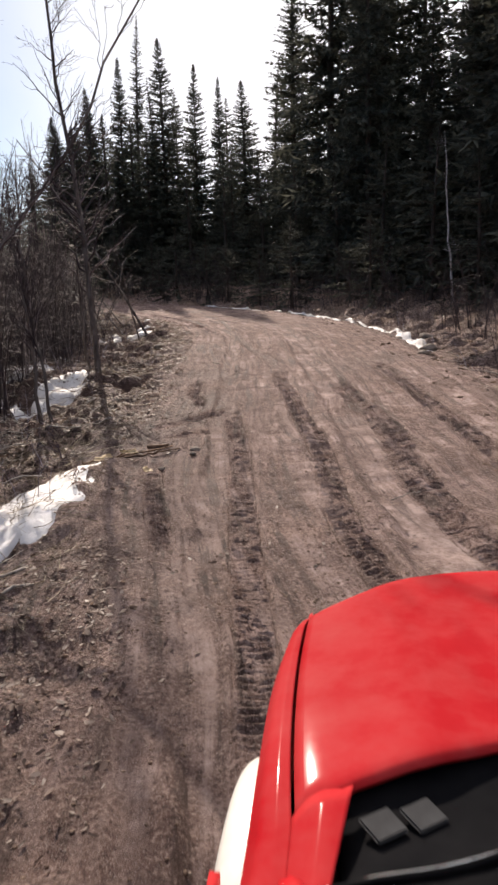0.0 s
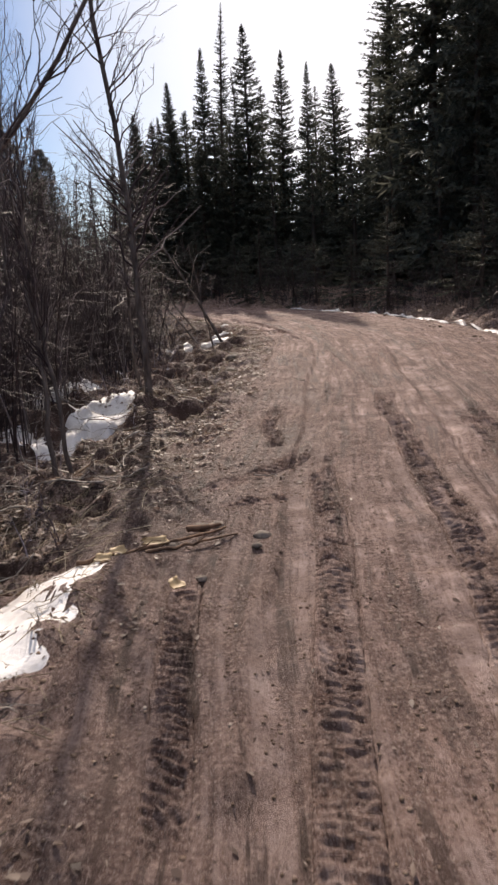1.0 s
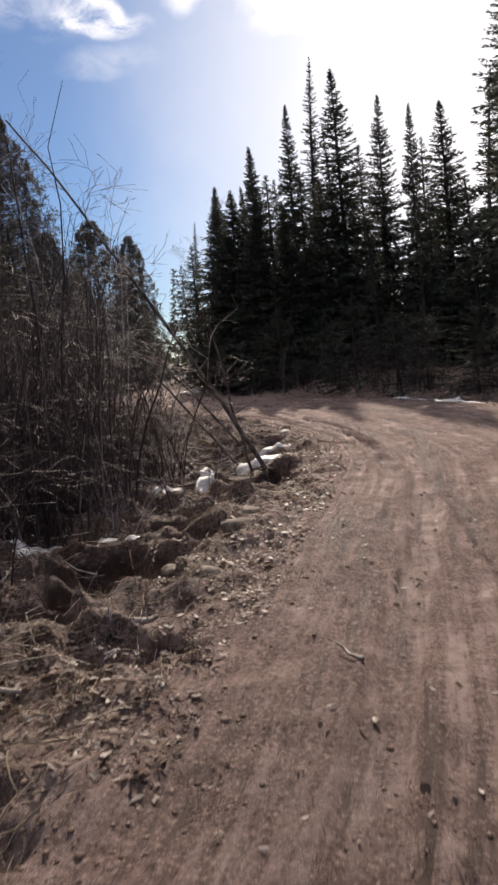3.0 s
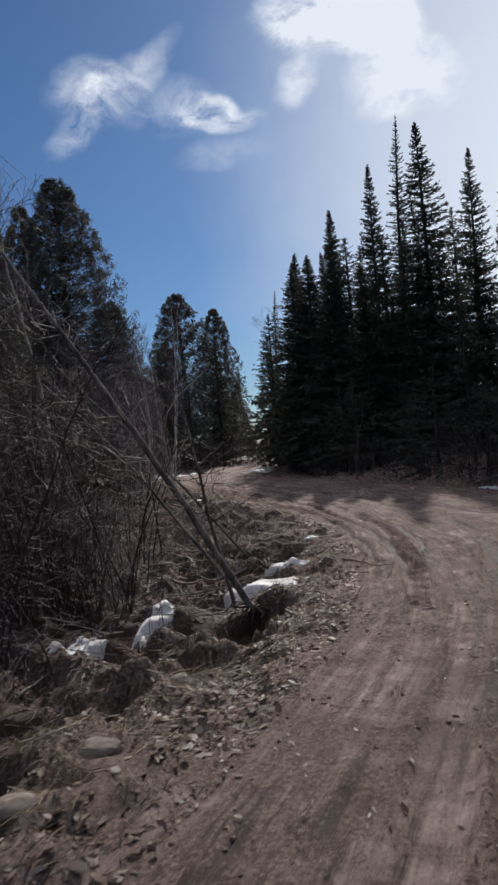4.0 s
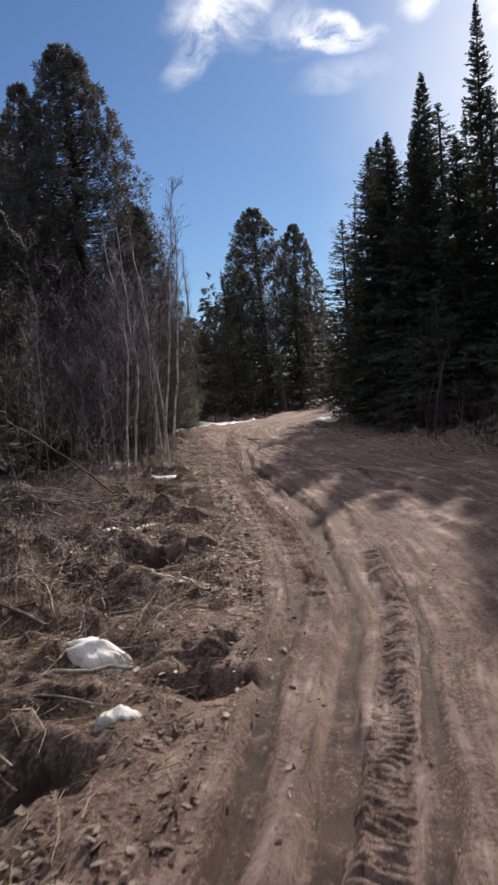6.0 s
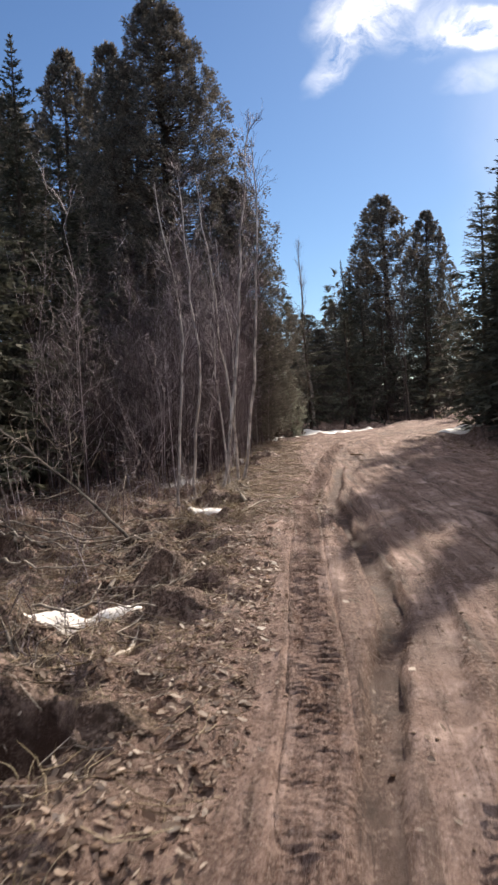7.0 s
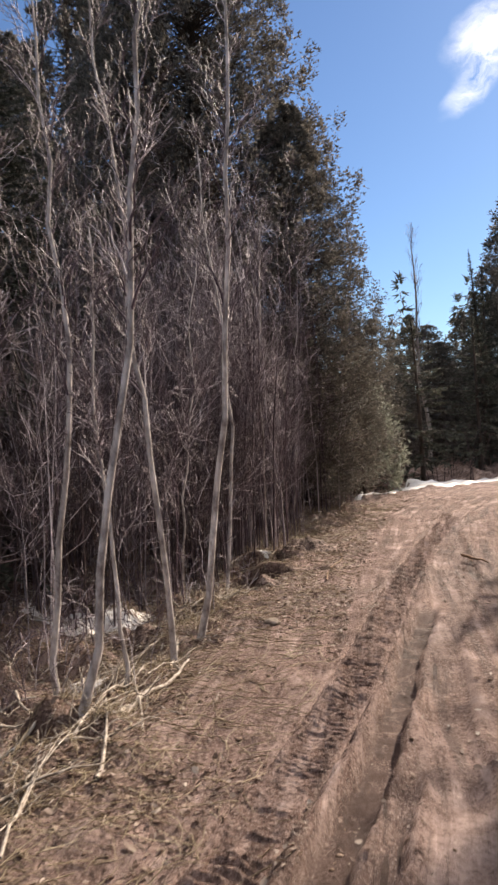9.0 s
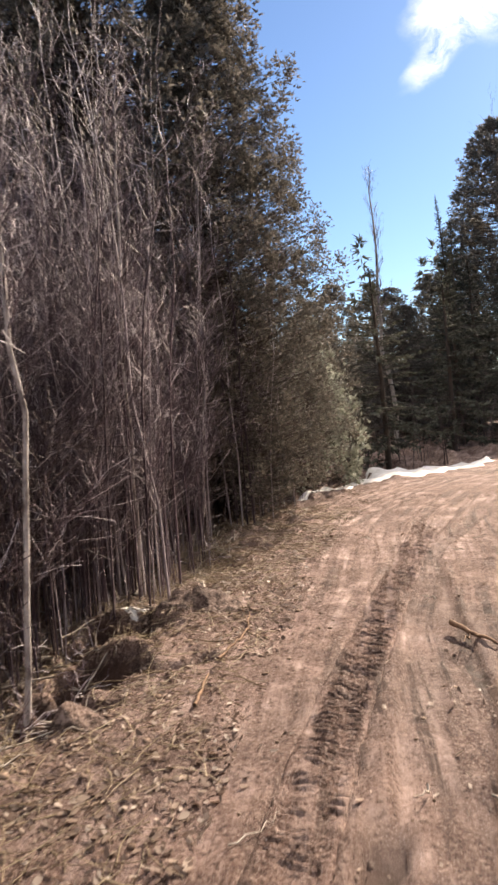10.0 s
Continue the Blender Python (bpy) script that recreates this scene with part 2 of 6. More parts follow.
def glass_material():
    m, n, l, b = mat("windscreen_glass", 0.03, spec=0.5)
    b.inputs["Base Color"].default_value = (0.85, 0.9, 0.9, 1)
    b.inputs["Transmission Weight"].default_value = 1.0
    b.inputs["IOR"].default_value = 1.45
    return m


DIRT = dirt_material()
BARK = bark_material("conifer_bark", (0.035, 0.026, 0.02), (0.12, 0.09, 0.07))
GREY_BARK = bark_material("grey_sapling_bark", (0.16, 0.13, 0.11), (0.42, 0.37, 0.32), 14.0)
PALE_BARK = bark_material("pale_birch_bark", (0.17, 0.14, 0.13), (0.78, 0.72, 0.68), 9.0, (1, 1, 0.5))
DEAD_WOOD = bark_material("weathered_dead_wood", (0.15, 0.12, 0.095), (0.56, 0.49, 0.42), 16.0)
TWIG = island_material("bare_twigs", (0.0, (0.065, 0.046, 0.055)), (0.62, (0.162, 0.117, 0.138)), (1.0, (0.74, 0.67, 0.7)), rough=0.6)
BRUSH = island_material("brown_brush", (0.0, (0.042, 0.029, 0.029)), (0.8, (0.084, 0.058, 0.057)), (1.0, (0.3, 0.245, 0.23)), rough=0.65)
NEEDLES = island_material("spruce_needles", (0.0, (0.06, 0.064, 0.05)), (0.6, (0.107, 0.111, 0.085)), (1.0, (0.175, 0.175, 0.138)), rough=0.7, spec=0.12, through_light=0.28)
CEDAR = island_material("cedar_sprays", (0.0, (0.085, 0.08, 0.07)), (0.5, (0.172, 0.157, 0.136)), (0.85, (0.295, 0.264, 0.228)), (1.0, (0.47, 0.42, 0.37)), rough=0.6, spec=0.15, through_light=0.3)
LEAF = island_material("fallen_leaves", (0.0, (0.08, 0.052, 0.042)), (0.5, (0.22, 0.148, 0.113)), (0.88, (0.38, 0.285, 0.222)), (1.0, (0.6, 0.51, 0.43)), rough=0.55, spec=0.35, through_light=0.4, mottle=0.3)
GRASS = island_material("dead_grass", (0.0, (0.19, 0.14, 0.09)), (0.6, (0.34, 0.265, 0.17)), (1.0, (0.52, 0.44, 0.31)), rough=0.6, through_light=0.15)
STONE = island_material("clods_and_stones", (0.0, (0.12, 0.078, 0.054)), (0.6, (0.21, 0.14, 0.1)), (0.93, (0.3, 0.215, 0.16)), (1.0, (0.42, 0.35, 0.29)), rough=0.85)
FROSTY = island_material("pale_juniper_sprays", (0.0, (0.2, 0.21, 0.165)), (0.6, (0.38, 0.4, 0.33)), (1.0, (0.6, 0.62, 0.55)), rough=0.6, through_light=0.3)
DARK_BARK = bark_material("brown_sapling_bark", (0.05, 0.038, 0.032), (0.2, 0.16, 0.135), 14.0)
SNOW = snow_material()
PAINT = paint_material()
BLACK = plain_material("black_plastic", (0.004, 0.004, 0.005), (0.008, 0.008, 0.009), 0.85, 0.0, 0.03)
GREY = plain_material("grey_vent_plastic", (0.03, 0.03, 0.031), (0.055, 0.055, 0.057), 0.7, 0.0, 0.1)
WHITE = plain_material("cream_flare", (0.74, 0.7, 0.62), (0.82, 0.79, 0.72), 0.3)
CHROME = plain_material("bright_metal", (0.6, 0.6, 0.6), (0.75, 0.75, 0.74), 0.2, 1.0)
RUBBER = plain_material("tyre_rubber", (0.015, 0.015, 0.015), (0.04, 0.036, 0.033), 0.8)
LENS = plain_material("lamp_lens", (0.6, 0.6, 0.6), (0.7, 0.7, 0.7), 0.15)
GLASS = glass_material()

# ---- mesh tools ----


def mesh_from(name, verts, faces, material, smooth=False, attrs=None):
    """A mesh from an array of places and an array of equal-sided faces."""
    verts, faces = np.asarray(verts, np.float32).reshape(-1, 3), np.asarray(faces, np.int32)
    me = bpy.data.meshes.new(name)
    k = faces.shape[1]
    me.vertices.add(len(verts))
    me.vertices.foreach_set("co", verts.ravel())
    me.loops.add(faces.size)
    me.loops.foreach_set("vertex_index", faces.ravel())
    me.polygons.add(len(faces))
    me.polygons.foreach_set("loop_start", np.arange(0, faces.size, k, dtype=np.int32))
    me.polygons.foreach_set("loop_total", np.full(len(faces), k, np.int32))
    if smooth:
        me.polygons.foreach_set("use_smooth", np.ones(len(faces), bool))
    for key, values in (attrs or {}).items():
        flat = np.asarray(values, np.float32)
        wide = flat.size == 3 * len(verts)
        a = me.attributes.new(key, "FLOAT_VECTOR" if wide else "FLOAT", "POINT")
        a.data.foreach_set("vector" if wide else "value", flat.ravel())
    me.update(calc_edges=True)
    me.materials.append(material)
    return me


def part(name, bm, material, parent=None, label="", smooth=False):
    me = bpy.data.meshes.new(name)
    bm.to_mesh(me)
    bm.free()
    me.materials.append(material)
    if smooth:
        me.polygons.foreach_set("use_smooth", np.ones(len(me.polygons), bool))
    ob = new(name, me)
    ob.parent = parent
    return tagged(ob, label)


def mpart(name, me, parent, label=""):
    ob = new(name, me)
    ob.parent = parent
    return tagged(ob, label)


def unit(v):
    return v / np.maximum(np.linalg.norm(v, axis=-1, keepdims=True), 1e-9)


def tubes(P, rad, sides):
    """Tapered tubes along paths P (n, k, 3) with radii rad (n, k)."""
    n, k, _ = P.shape
    t = unit(np.gradient(P, axis=1))
    ref = np.where(np.abs(t[:, :1, 2:3]) > 0.85, np.array([1.0, 0, 0]), np.array([0, 0, 1.0]))
    a = unit(np.cross(t, np.broadcast_to(ref, t.shape)))
    b = np.cross(t, a)
    ang = np.arange(sides) * 2 * np.pi / sides
    ring = a[:, :, None] * np.cos(ang)[:, None] + b[:, :, None] * np.sin(ang)[:, None]
    V = P[:, :, None] + ring * rad[:, :, None, None]
    base = (np.arange(n)[:, None, None] * k + np.arange(k - 1)[None, :, None]) * sides
    i = np.arange(sides)[None, None, :]
    j = (i + 1) % sides
    F = np.stack([base + i, base + j, base + sides + j, base + sides + i], -1)
    return V.reshape(-1, 3), F.reshape(-1, 4)


def joined(*pieces):
    Vs, Fs, off = [], [], 0
    for V, F in pieces:
        Vs.append(V)
        Fs.append(F + off)
        off += len(V)
    return np.concatenate(Vs), np.concatenate(Fs)


def limbs(rng, P, rad, n, lo, hi, length, angle, up, k=5, thin=0.55, wob=0.05, taper=0.7, tip=0.25, least=0.0025):
    """n side branches along the parent paths P: paths and radii."""
    m, K, _ = P.shape
    who = rng.integers(0, m, n)
    at = rng.uniform(lo, hi, n)
    f = at * (K - 1)
    i = np.minimum(f.astype(int), K - 2)
    w = (f - i)[:, None]
    start = P[who, i] * (1 - w) + P[who, i + 1] * w
    tan = unit(P[who, i + 1] - P[who, i])
    perp = unit(np.cross(tan, rng.normal(size=(n, 3))))
    ang = radians(angle) * rng.uniform(0.7, 1.25, n)[:, None]
    way = unit(tan * np.cos(ang) + perp * np.sin(ang) + np.array([0, 0, up]))
    size = length * (1 - taper * at) * rng.uniform(0.5, 1.15, n)
    q = np.linspace(0, 1, k)[None, :, None]
    path = start[:, None] + way[:, None] * size[:, None, None] * q
    path = path + np.array([0, 0, 1.0]) * (size[:, None, None] * q**2 * 0.22 * up)
    jit = rng.normal(size=(n, k, 3)) * (size * wob)[:, None, None]
    jit[:, 0] = 0
    path = path + jit
    r0 = (rad[who, i] * (1 - w[:, 0]) + rad[who, i + 1] * w[:, 0]) * thin * rng.uniform(0.6, 1.0, n)
    rr = np.maximum(r0[:, None] * np.linspace(1, tip, k), least)
    return path, rr


def fans(rng, at, way, size, count, wide, width):
    """Sprays: count thin triangles fanned round way at each place."""
    n = len(at)
    side = unit(np.cross(way, rng.normal(size=(n, 3))))
    other = np.cross(way, side)
    ang = rng.uniform(-wide, wide, (n, count))
    tilt = rng.normal(0, 0.35, (n, count))
    d = way[:, None] * np.cos(ang)[..., None] + side[:, None] * np.sin(ang)[..., None] + other[:, None] * tilt[..., None] * 0.6
    d = unit(d)
    ln = size[:, None] * rng.uniform(0.55, 1.1, (n, count))
    edge = unit(np.cross(d, other[:, None] + 0.3 * rng.normal(size=(n, count, 3))))
    base = at[:, None] + d * ln[..., None] * 0.1
    w = (width * ln)[..., None]
    tri = np.stack([base - edge * w, base + d * ln[..., None], base + edge * w], 2)
    F = np.arange(n * count * 3).reshape(-1, 3)
    return tri.reshape(-1, 3), F


def vnoise(x, y, scale, seed=0):
    """Smooth value noise in -1..1."""
    x, y = np.asarray(x, float) / scale + seed * 17.3, np.asarray(y, float) / scale - seed * 9.1
    ix, iy = np.floor(x).astype(np.int64), np.floor(y).astype(np.int64)
    fx, fy = x - ix, y - iy
    fx, fy = fx * fx * (3 - 2 * fx), fy * fy * (3 - 2 * fy)

    def hsh(a, b):
        h = (a * 374761393 + b * 668265263 + seed * 974711) & 0x7FFFFFFF
        h = ((h ^ (h >> 13)) * 1274126177) & 0x7FFFFFFF
        return ((h ^ (h >> 16)) & 0xFFFF) / 32767.5 - 1.0

    a, b, c, d = hsh(ix, iy), hsh(ix + 1, iy), hsh(ix, iy + 1), hsh(ix + 1, iy + 1)
    return (a * (1 - fx) + b * fx) * (1 - fy) + (c * (1 - fx) + d * fx) * fy


def smooth_line(points, step):
    """A Catmull-Rom curve through the points, at even steps."""
    p = np.array(points, float)
    p = np.concatenate([[2 * p[0] - p[1]], p, [2 * p[-1] - p[-2]]])
    out = []
    for i in range(1, len(p) - 2):
        q = np.linspace(0, 1, 40, endpoint=False)[:, None]
        out.append(0.5 * (2 * p[i] + (p[i + 1] - p[i - 1]) * q + (2 * p[i - 1] - 5 * p[i] + 4 * p[i + 1] - p[i + 2]) * q**2 + (3 * p[i] - p[i - 1] - 3 * p[i + 1] + p[i + 2]) * q**3))
    c = np.concatenate(out + [p[-2:-1]])
    d = np.r_[0, np.cumsum(np.linalg.norm(np.diff(c, axis=0), axis=1))]
    s = np.arange(0, d[-1], step)
    return np.stack([np.interp(s, d, c[:, i]) for i in range(c.shape[1])], 1)


def smoothstep(a, b, x):
    q = np.clip((np.asarray(x, float) - a) / (b - a), 0, 1)
    return q * q * (3 - 2 * q)


# ---- the lie of the land ----
STEP = 0.05
EDGE = smooth_line([(2.6, -9), (2.1, -5), (1.5, 0), (0.85, 3.4), (0.35, 5.8), (0.02, 8.5), (-0.15, 11.5), (-0.4, 14), (-0.75, 17), (-1.15, 20), (-1.95, 22.5), (-3.7, 26),
                    (-6.2, 29.2), (-9, 32.1), (-11.7, 34.8), (-14.4, 37.4), (-17, 40.2), (-19.3, 43), (-20.8, 46), (-21.6, 50), (-22.0, 56), (-21.5, 63), (-19, 72)], STEP)
for _ in range(3):
    EDGE[10:-10] = np.stack([np.convolve(EDGE[:, i], np.ones(21) / 21, "valid") for i in range(2)], 1)
TAN = unit(np.gradient(EDGE, axis=0))
for _ in range(4):
    TAN[20:-20] = np.stack([np.convolve(TAN[:, i], np.ones(41) / 41, "valid") for i in range(2)], 1)
TAN = unit(TAN)
NRM = np.stack([TAN[:, 1], -TAN[:, 0]], 1)  # to the right of the road's left edge
LONG = (len(EDGE) - 1) * STEP
ROAD_W = 5.2


def place(s, u):
    """World x, y at s along the road's left edge and u to its right."""
    s = np.clip(np.asarray(s, float), 0, LONG)
    f = s / STEP
    i = np.minimum(f.astype(int), len(EDGE) - 2)
    w = (f - i)[..., None]
    e, n = EDGE[i] * (1 - w) + EDGE[i + 1] * w, NRM[i] * (1 - w) + NRM[i + 1] * w
    p = e + n * np.asarray(u, float)[..., None]
    return p[..., 0], p[..., 1]


def along(x, y):
    """s and u of world places."""
    x, y = np.atleast_1d(np.asarray(x, float)), np.atleast_1d(np.asarray(y, float))
    S, U = np.empty(len(x)), np.empty(len(x))
    E4 = EDGE[::4]
    for a in range(0, len(x), 4000):
        dx, dy = x[a : a + 4000, None] - E4[None, :, 0], y[a : a + 4000, None] - E4[None, :, 1]
        i = (dx * dx + dy * dy).argmin(1) * 4
        rx, ry = x[a : a + 4000] - EDGE[i, 0], y[a : a + 4000] - EDGE[i, 1]
        S[a : a + 4000] = i * STEP + rx * TAN[i, 0] + ry * TAN[i, 1]
        side = rx * NRM[i, 0] + ry * NRM[i, 1]
        U[a : a + 4000] = np.where(side < 0, -1, 1) * np.hypot(rx, ry)
    return S, U


# hollows torn into the verge: x, y, radius, depth
HOLLOWS = [(-2.12, 15.66, 0.55, 0.4), (-2.13, 14.7, 0.45, 0.35), (-1.9, 16.6, 0.35, 0.3), (-0.79, 13.87, 0.25, 0.2), (-16.3, 38.6, 0.3, 0.3), (-2.2, 20.4, 0.52, 0.5), (-1.85, 19.1, 0.42, 0.3), (-2.95, 22.5, 0.3, 0.3), (-3.15, 23.7, 0.3, 0.2), (-3.2, 24.9, 0.3, 0.13),
           (-5.3, 26.7, 0.25, 0.22), (-5.72, 27.25, 0.32, 0.36), (-12.2, 33.6, 0.5, 0.3), (-10.4, 33.1, 0.2, 0.1), (-11.6, 32.4, 0.65, 0.5), (-9.55, 31.35, 0.45, 0.42), (-15.4, 37.9, 0.5, 0.4),
           (-14.95, 37.3, 0.5, 0.4), (-0.62, 7.75, 0.26, 0.6), (-2.4, 16.1, 0.55, 0.38), (-0.85, 11.8, 0.35, 0.25), (-0.75, 6.6, 0.3, 0.22), (-1.85, 15.3, 0.5, 0.35), (-0.95, 13.7, 0.3, 0.22), (-2.1, 17.6, 0.4, 0.28), (-7.3, 29.6, 0.4, 0.28), (-8.4, 30.6, 0.36, 0.26)]


def hollow(x, y):
    """How deep the torn hollows lie below the verge."""
    deep = np.zeros(np.shape(x))
    wob = 1 + 0.45 * vnoise(x, y, 0.35, 26) + 0.25 * vnoise(x, y, 0.14, 25)
    for hx, hy, r, d in HOLLOWS:
        deep = np.maximum(deep, 1.3 * d * (1 - smoothstep(0.3 * r, 1.2 * r, np.hypot(x - hx, y - hy) * wob)))
    return deep


def lie(s, u, x, y):
    """Height of the ground without the tyre marks."""
    left = -0.2 * smoothstep(-0.3, -1.8, u) + 0.2 * smoothstep(-4.0, -7.5, u)
    right = -0.12 * smoothstep(ROAD_W - 0.3, ROAD_W + 0.5, u) + 0.6 * smoothstep(ROAD_W + 0.8, ROAD_W + 5, u)
    off = np.maximum(0.45 * smoothstep(0.35, -0.35, u) + 0.55 * smoothstep(-0.4, -1.3, u), smoothstep(ROAD_W, ROAD_W + 1, u))
    rough = 0.15 * vnoise(x, y, 1.7, 1) + 0.18 * vnoise(x, y, 0.6, 2) + 0.13 * vnoise(x, y, 0.26, 3) + 0.085 * vnoise(x, y, 0.14, 16)
    road = 0.03 * vnoise(x, y, 2.4, 4) + 0.022 * vnoise(x, y, 0.5, 5) + 0.016 * vnoise(x, y, 0.17, 14) + 0.008 * vnoise(x, y, 0.085, 15)
    berm = 0.05 * np.exp(-(((u + 0.15) / 0.25) ** 2)) * (0.5 + 0.5 * vnoise(x, y, 0.8, 6))
    return left + right + off * rough + (1 - off) * road + berm - hollow(x, y)


def ground_z(x, y):
    s, u = along(x, y)
    return lie(s, u, np.atleast_1d(x), np.atleast_1d(y))


def gz(x, y):
    return float(ground_z(x, y)[0])


# tyre marks: points, half width, depth, pitch of the lugs (0: smooth), dry or painted glint, wet
TRACKS = [
    ([(2.0, -3), (1.55, 1.5), (1.35, 3), (1.1, 5), (0.8, 8.8), (0.45, 13), (0.0, 18), (-0.85, 22), (-2.6, 25.2), (-4.75, 28.6), (-7.2, 31.9), (-10.2, 35.1), (-13.7, 38.9), (-17, 42.9)], 0.11, 0.012, 0, 0.3, 0.2),
    ([(3.9, -3), (3.7, 1), (3.5, 3.9), (3.4, 5.3), (3.1, 8.6), (2.6, 14), (1.9, 20), (0.5, 24.5), (-1.6, 28.2), (-5.2, 32), (-8.9, 36), (-12.7, 40.4)], 0.13, 0.015, 0, 0.2, 0.3),
    ([(2.4, -3), (1.85, 1.5), (1.62, 2.7), (1.45, 4.4), (1.28, 6.5), (1.06, 9.0), (0.75, 13), (0.3, 18), (-0.6, 22), (-2.4, 25.5), (-4.5, 28.9), (-7, 32.2), (-10, 35.4), (-13.5, 39.2), (-16.8, 43.2), (-18.3, 47), (-19, 55), (-18, 66)], 0.15, 0.035, 0, 1.0, 0),
    ([(3.6, -3), (3.35, 1), (3.2, 3.9), (3.1, 5.3), (2.8, 8.6), (2.3, 14), (1.6, 20), (0.2, 24.5), (-1.9, 28.2), (-5.5, 32), (-9.2, 36), (-13, 40.4), (-15.6, 43.9), (-16.8, 48), (-17, 56), (-15, 67)], 0.26, 0.045, 0, 1.0, 0),
    ([(2.9, -3), (2.45, 4), (2.05, 9), (1.6, 14), (1.0, 19), (-0.2, 23), (-2.0, 27), (-4.8, 30.6), (-8.2, 34.6), (-12.2, 39)], 0.28, 0, 0, 0.6, 0),
    ([(1.75, 13), (1.4, 14.4), (1.07, 15.9), (0.59, 17.9), (-0.05, 21), (-0.63, 24.2), (-2.0, 27.4)], 0.11, 0.03, 0, 0, 0.5),
    ([(2.1, 0.5), (1.97, 2.4), (1.74, 4.4), (1.6, 5.8), (1.48, 7.0), (1.27, 8.4), (1.22, 9.0), (1.1, 9.7)], 0.11, 0.022, 0.064, 0, 0.3),
    ([(2.95, 1.0), (2.71, 3.74), (2.52, 4.62), (2.38, 6.95), (2.15, 8.6), (1.94, 10.5), (1.78, 11.6), (1.75, 13.0)], 0.12, 0.024, 0.064, 0, 0.3),
    ([(0.3, 7.85), (0.49, 8.22), (0.62, 8.42), (0.81, 8.75), (0.95, 9.12), (1.02, 9.6)], 0.1, 0.03, 0.064, 0, 0.4),
    ([(0.55, 7.4), (0.75, 7.63), (0.89, 7.78), (1.04, 8.05)], 0.11, 0.03, 0.064, 0, 0.4),
    ([(0.6, 6.5), (0.74, 5.86), (0.9, 5.1), (1.07, 4.5), (1.18, 3.9)], 0.085, 0.022, 0.064, 0, 0.3),
    ([(0.44, 12.0), (0.39, 11.3), (0.4, 10.9), (0.46, 10.45), (0.64, 9.88), (0.72, 9.4)], 0.075, 0.022, 0.064, 0, 0.35),
    ([(3.75, 3.0), (3.5, 4.4), (3.3, 5.8), (3.2, 8.0), (3.0, 9.4), (2.7, 12)], 0.17, 0.026, 0.075, 0, 0.4),
    ([(4.6, 2.5), (4.2, 6.5), (3.9, 10), (3.6, 14)], 0.14, 0.024, 0.068, 0, 0.3),
    ([(-0.4, 20.2), (-0.72, 21.21), (-0.95, 22.0), (-1.12, 22.6), (-1.55, 23.8), (-2.74, 26.5), (-4.0, 28.4)], 0.115, 0.022, 0.062, 0.35, 0.1),
    ([(-0.75, 22.2), (-1.16, 23.3), (-1.95, 25.24), (-3.1, 27.4)], 0.06, 0.03, 0, 0, 0.9),
    ([(-3.4, 26.5), (-3.99, 27.37), (-4.64, 28.15), (-5.4, 28.99), (-6.95, 30.65), (-8.77, 32.67), (-9.27, 33.14), (-10.05, 34.06), (-11.2, 35.68), (-12.22, 36.98), (-13.48, 38.5), (-14.7, 40.1), (-15.8, 41.6), (-17.4, 43.8)], 0.15, 0.026, 0.052, 0.05, 0.12),
    ([(-1.0, 21.9), (-1.3, 22.7), (-1.58, 23.4), (-2.57, 25.5), (-4.05, 27.85), (-4.6, 28.6), (-5.75, 30.2), (-7.3, 31.85), (-8.49, 33), (-9.18, 33.7), (-10.1, 34.8), (-10.86, 35.8), (-12.8, 38.2)], 0.105, 0.1, 0, 0, 0.95),
    ([(-5.8, 30.5), (-7.02, 31.8), (-8.6, 33.45), (-9.0, 33.9), (-9.86, 34.85), (-10.6, 35.8)], 0.06, 0.05, 0, 0, 0.6),
    ([(-1.2, 21.6), (-1.55, 22.6), (-1.92, 23.23), (-2.26, 24.1), (-4.33, 27.74)], 0.08, 0.05, 0, 0, 0.9),
    # no groove: sun glint on wet mud, painted as a pale band
    ([(-1.2, 22.1), (-1.51, 22.83), (-1.88, 23.7), (-3.09, 26.2), (-4.3, 28.0)], 0.1, 0, 0, 1.0, 0),
    ([(-0.5, 22.6), (-1.0, 23.75), (-1.38, 24.65), (-2.24, 26.65), (-3.2, 28)], 0.04, 0.02, 0, 0.7, 0),
    ([(-0.3, 22.6), (-0.8, 23.75), (-1.18, 24.65), (-2.04, 26.65), (-3.0, 28)], 0.04, 0.02, 0, 0, 0.6),
    ([(-10.9, 36.2), (-11.9, 37.5), (-13, 39.05), (-14.4, 40.5), (-15.8, 42), (-17, 44.5)], 0.12, 0.035, 0, 0, 0.45),
]

s_rows = np.r_[np.arange(5.0, 58, 0.045), np.arange(58, LONG - 0.2, 0.16)]
u_cols = np.r_[np.arange(-8, -4, 0.15), np.arange(-4, -1.3, 0.06), np.arange(-1.3, 3.2, 0.042), np.arange(3.2, 10.0, 0.15)]
SS, UU = np.meshgrid(s_rows, u_cols, indexing="ij")
XX, YY = place(SS.ravel(), UU.ravel())
XX, YY = XX.reshape(SS.shape), YY.reshape(SS.shape)
ZZ = lie(SS, UU, XX, YY)
dry_and_glint = 0.28 * (0.5 + 0.5 * vnoise(XX, YY, 1.6, 9))
wet_and_shade = np.clip(vnoise(XX, YY, 1.1, 8) * 1.2 - 0.55, 0, 0.5)
wander = 0.05 * vnoise(XX, YY, 0.9, 12)
carve, heap, rut = np.zeros_like(ZZ), np.zeros_like(ZZ), np.zeros_like(ZZ)
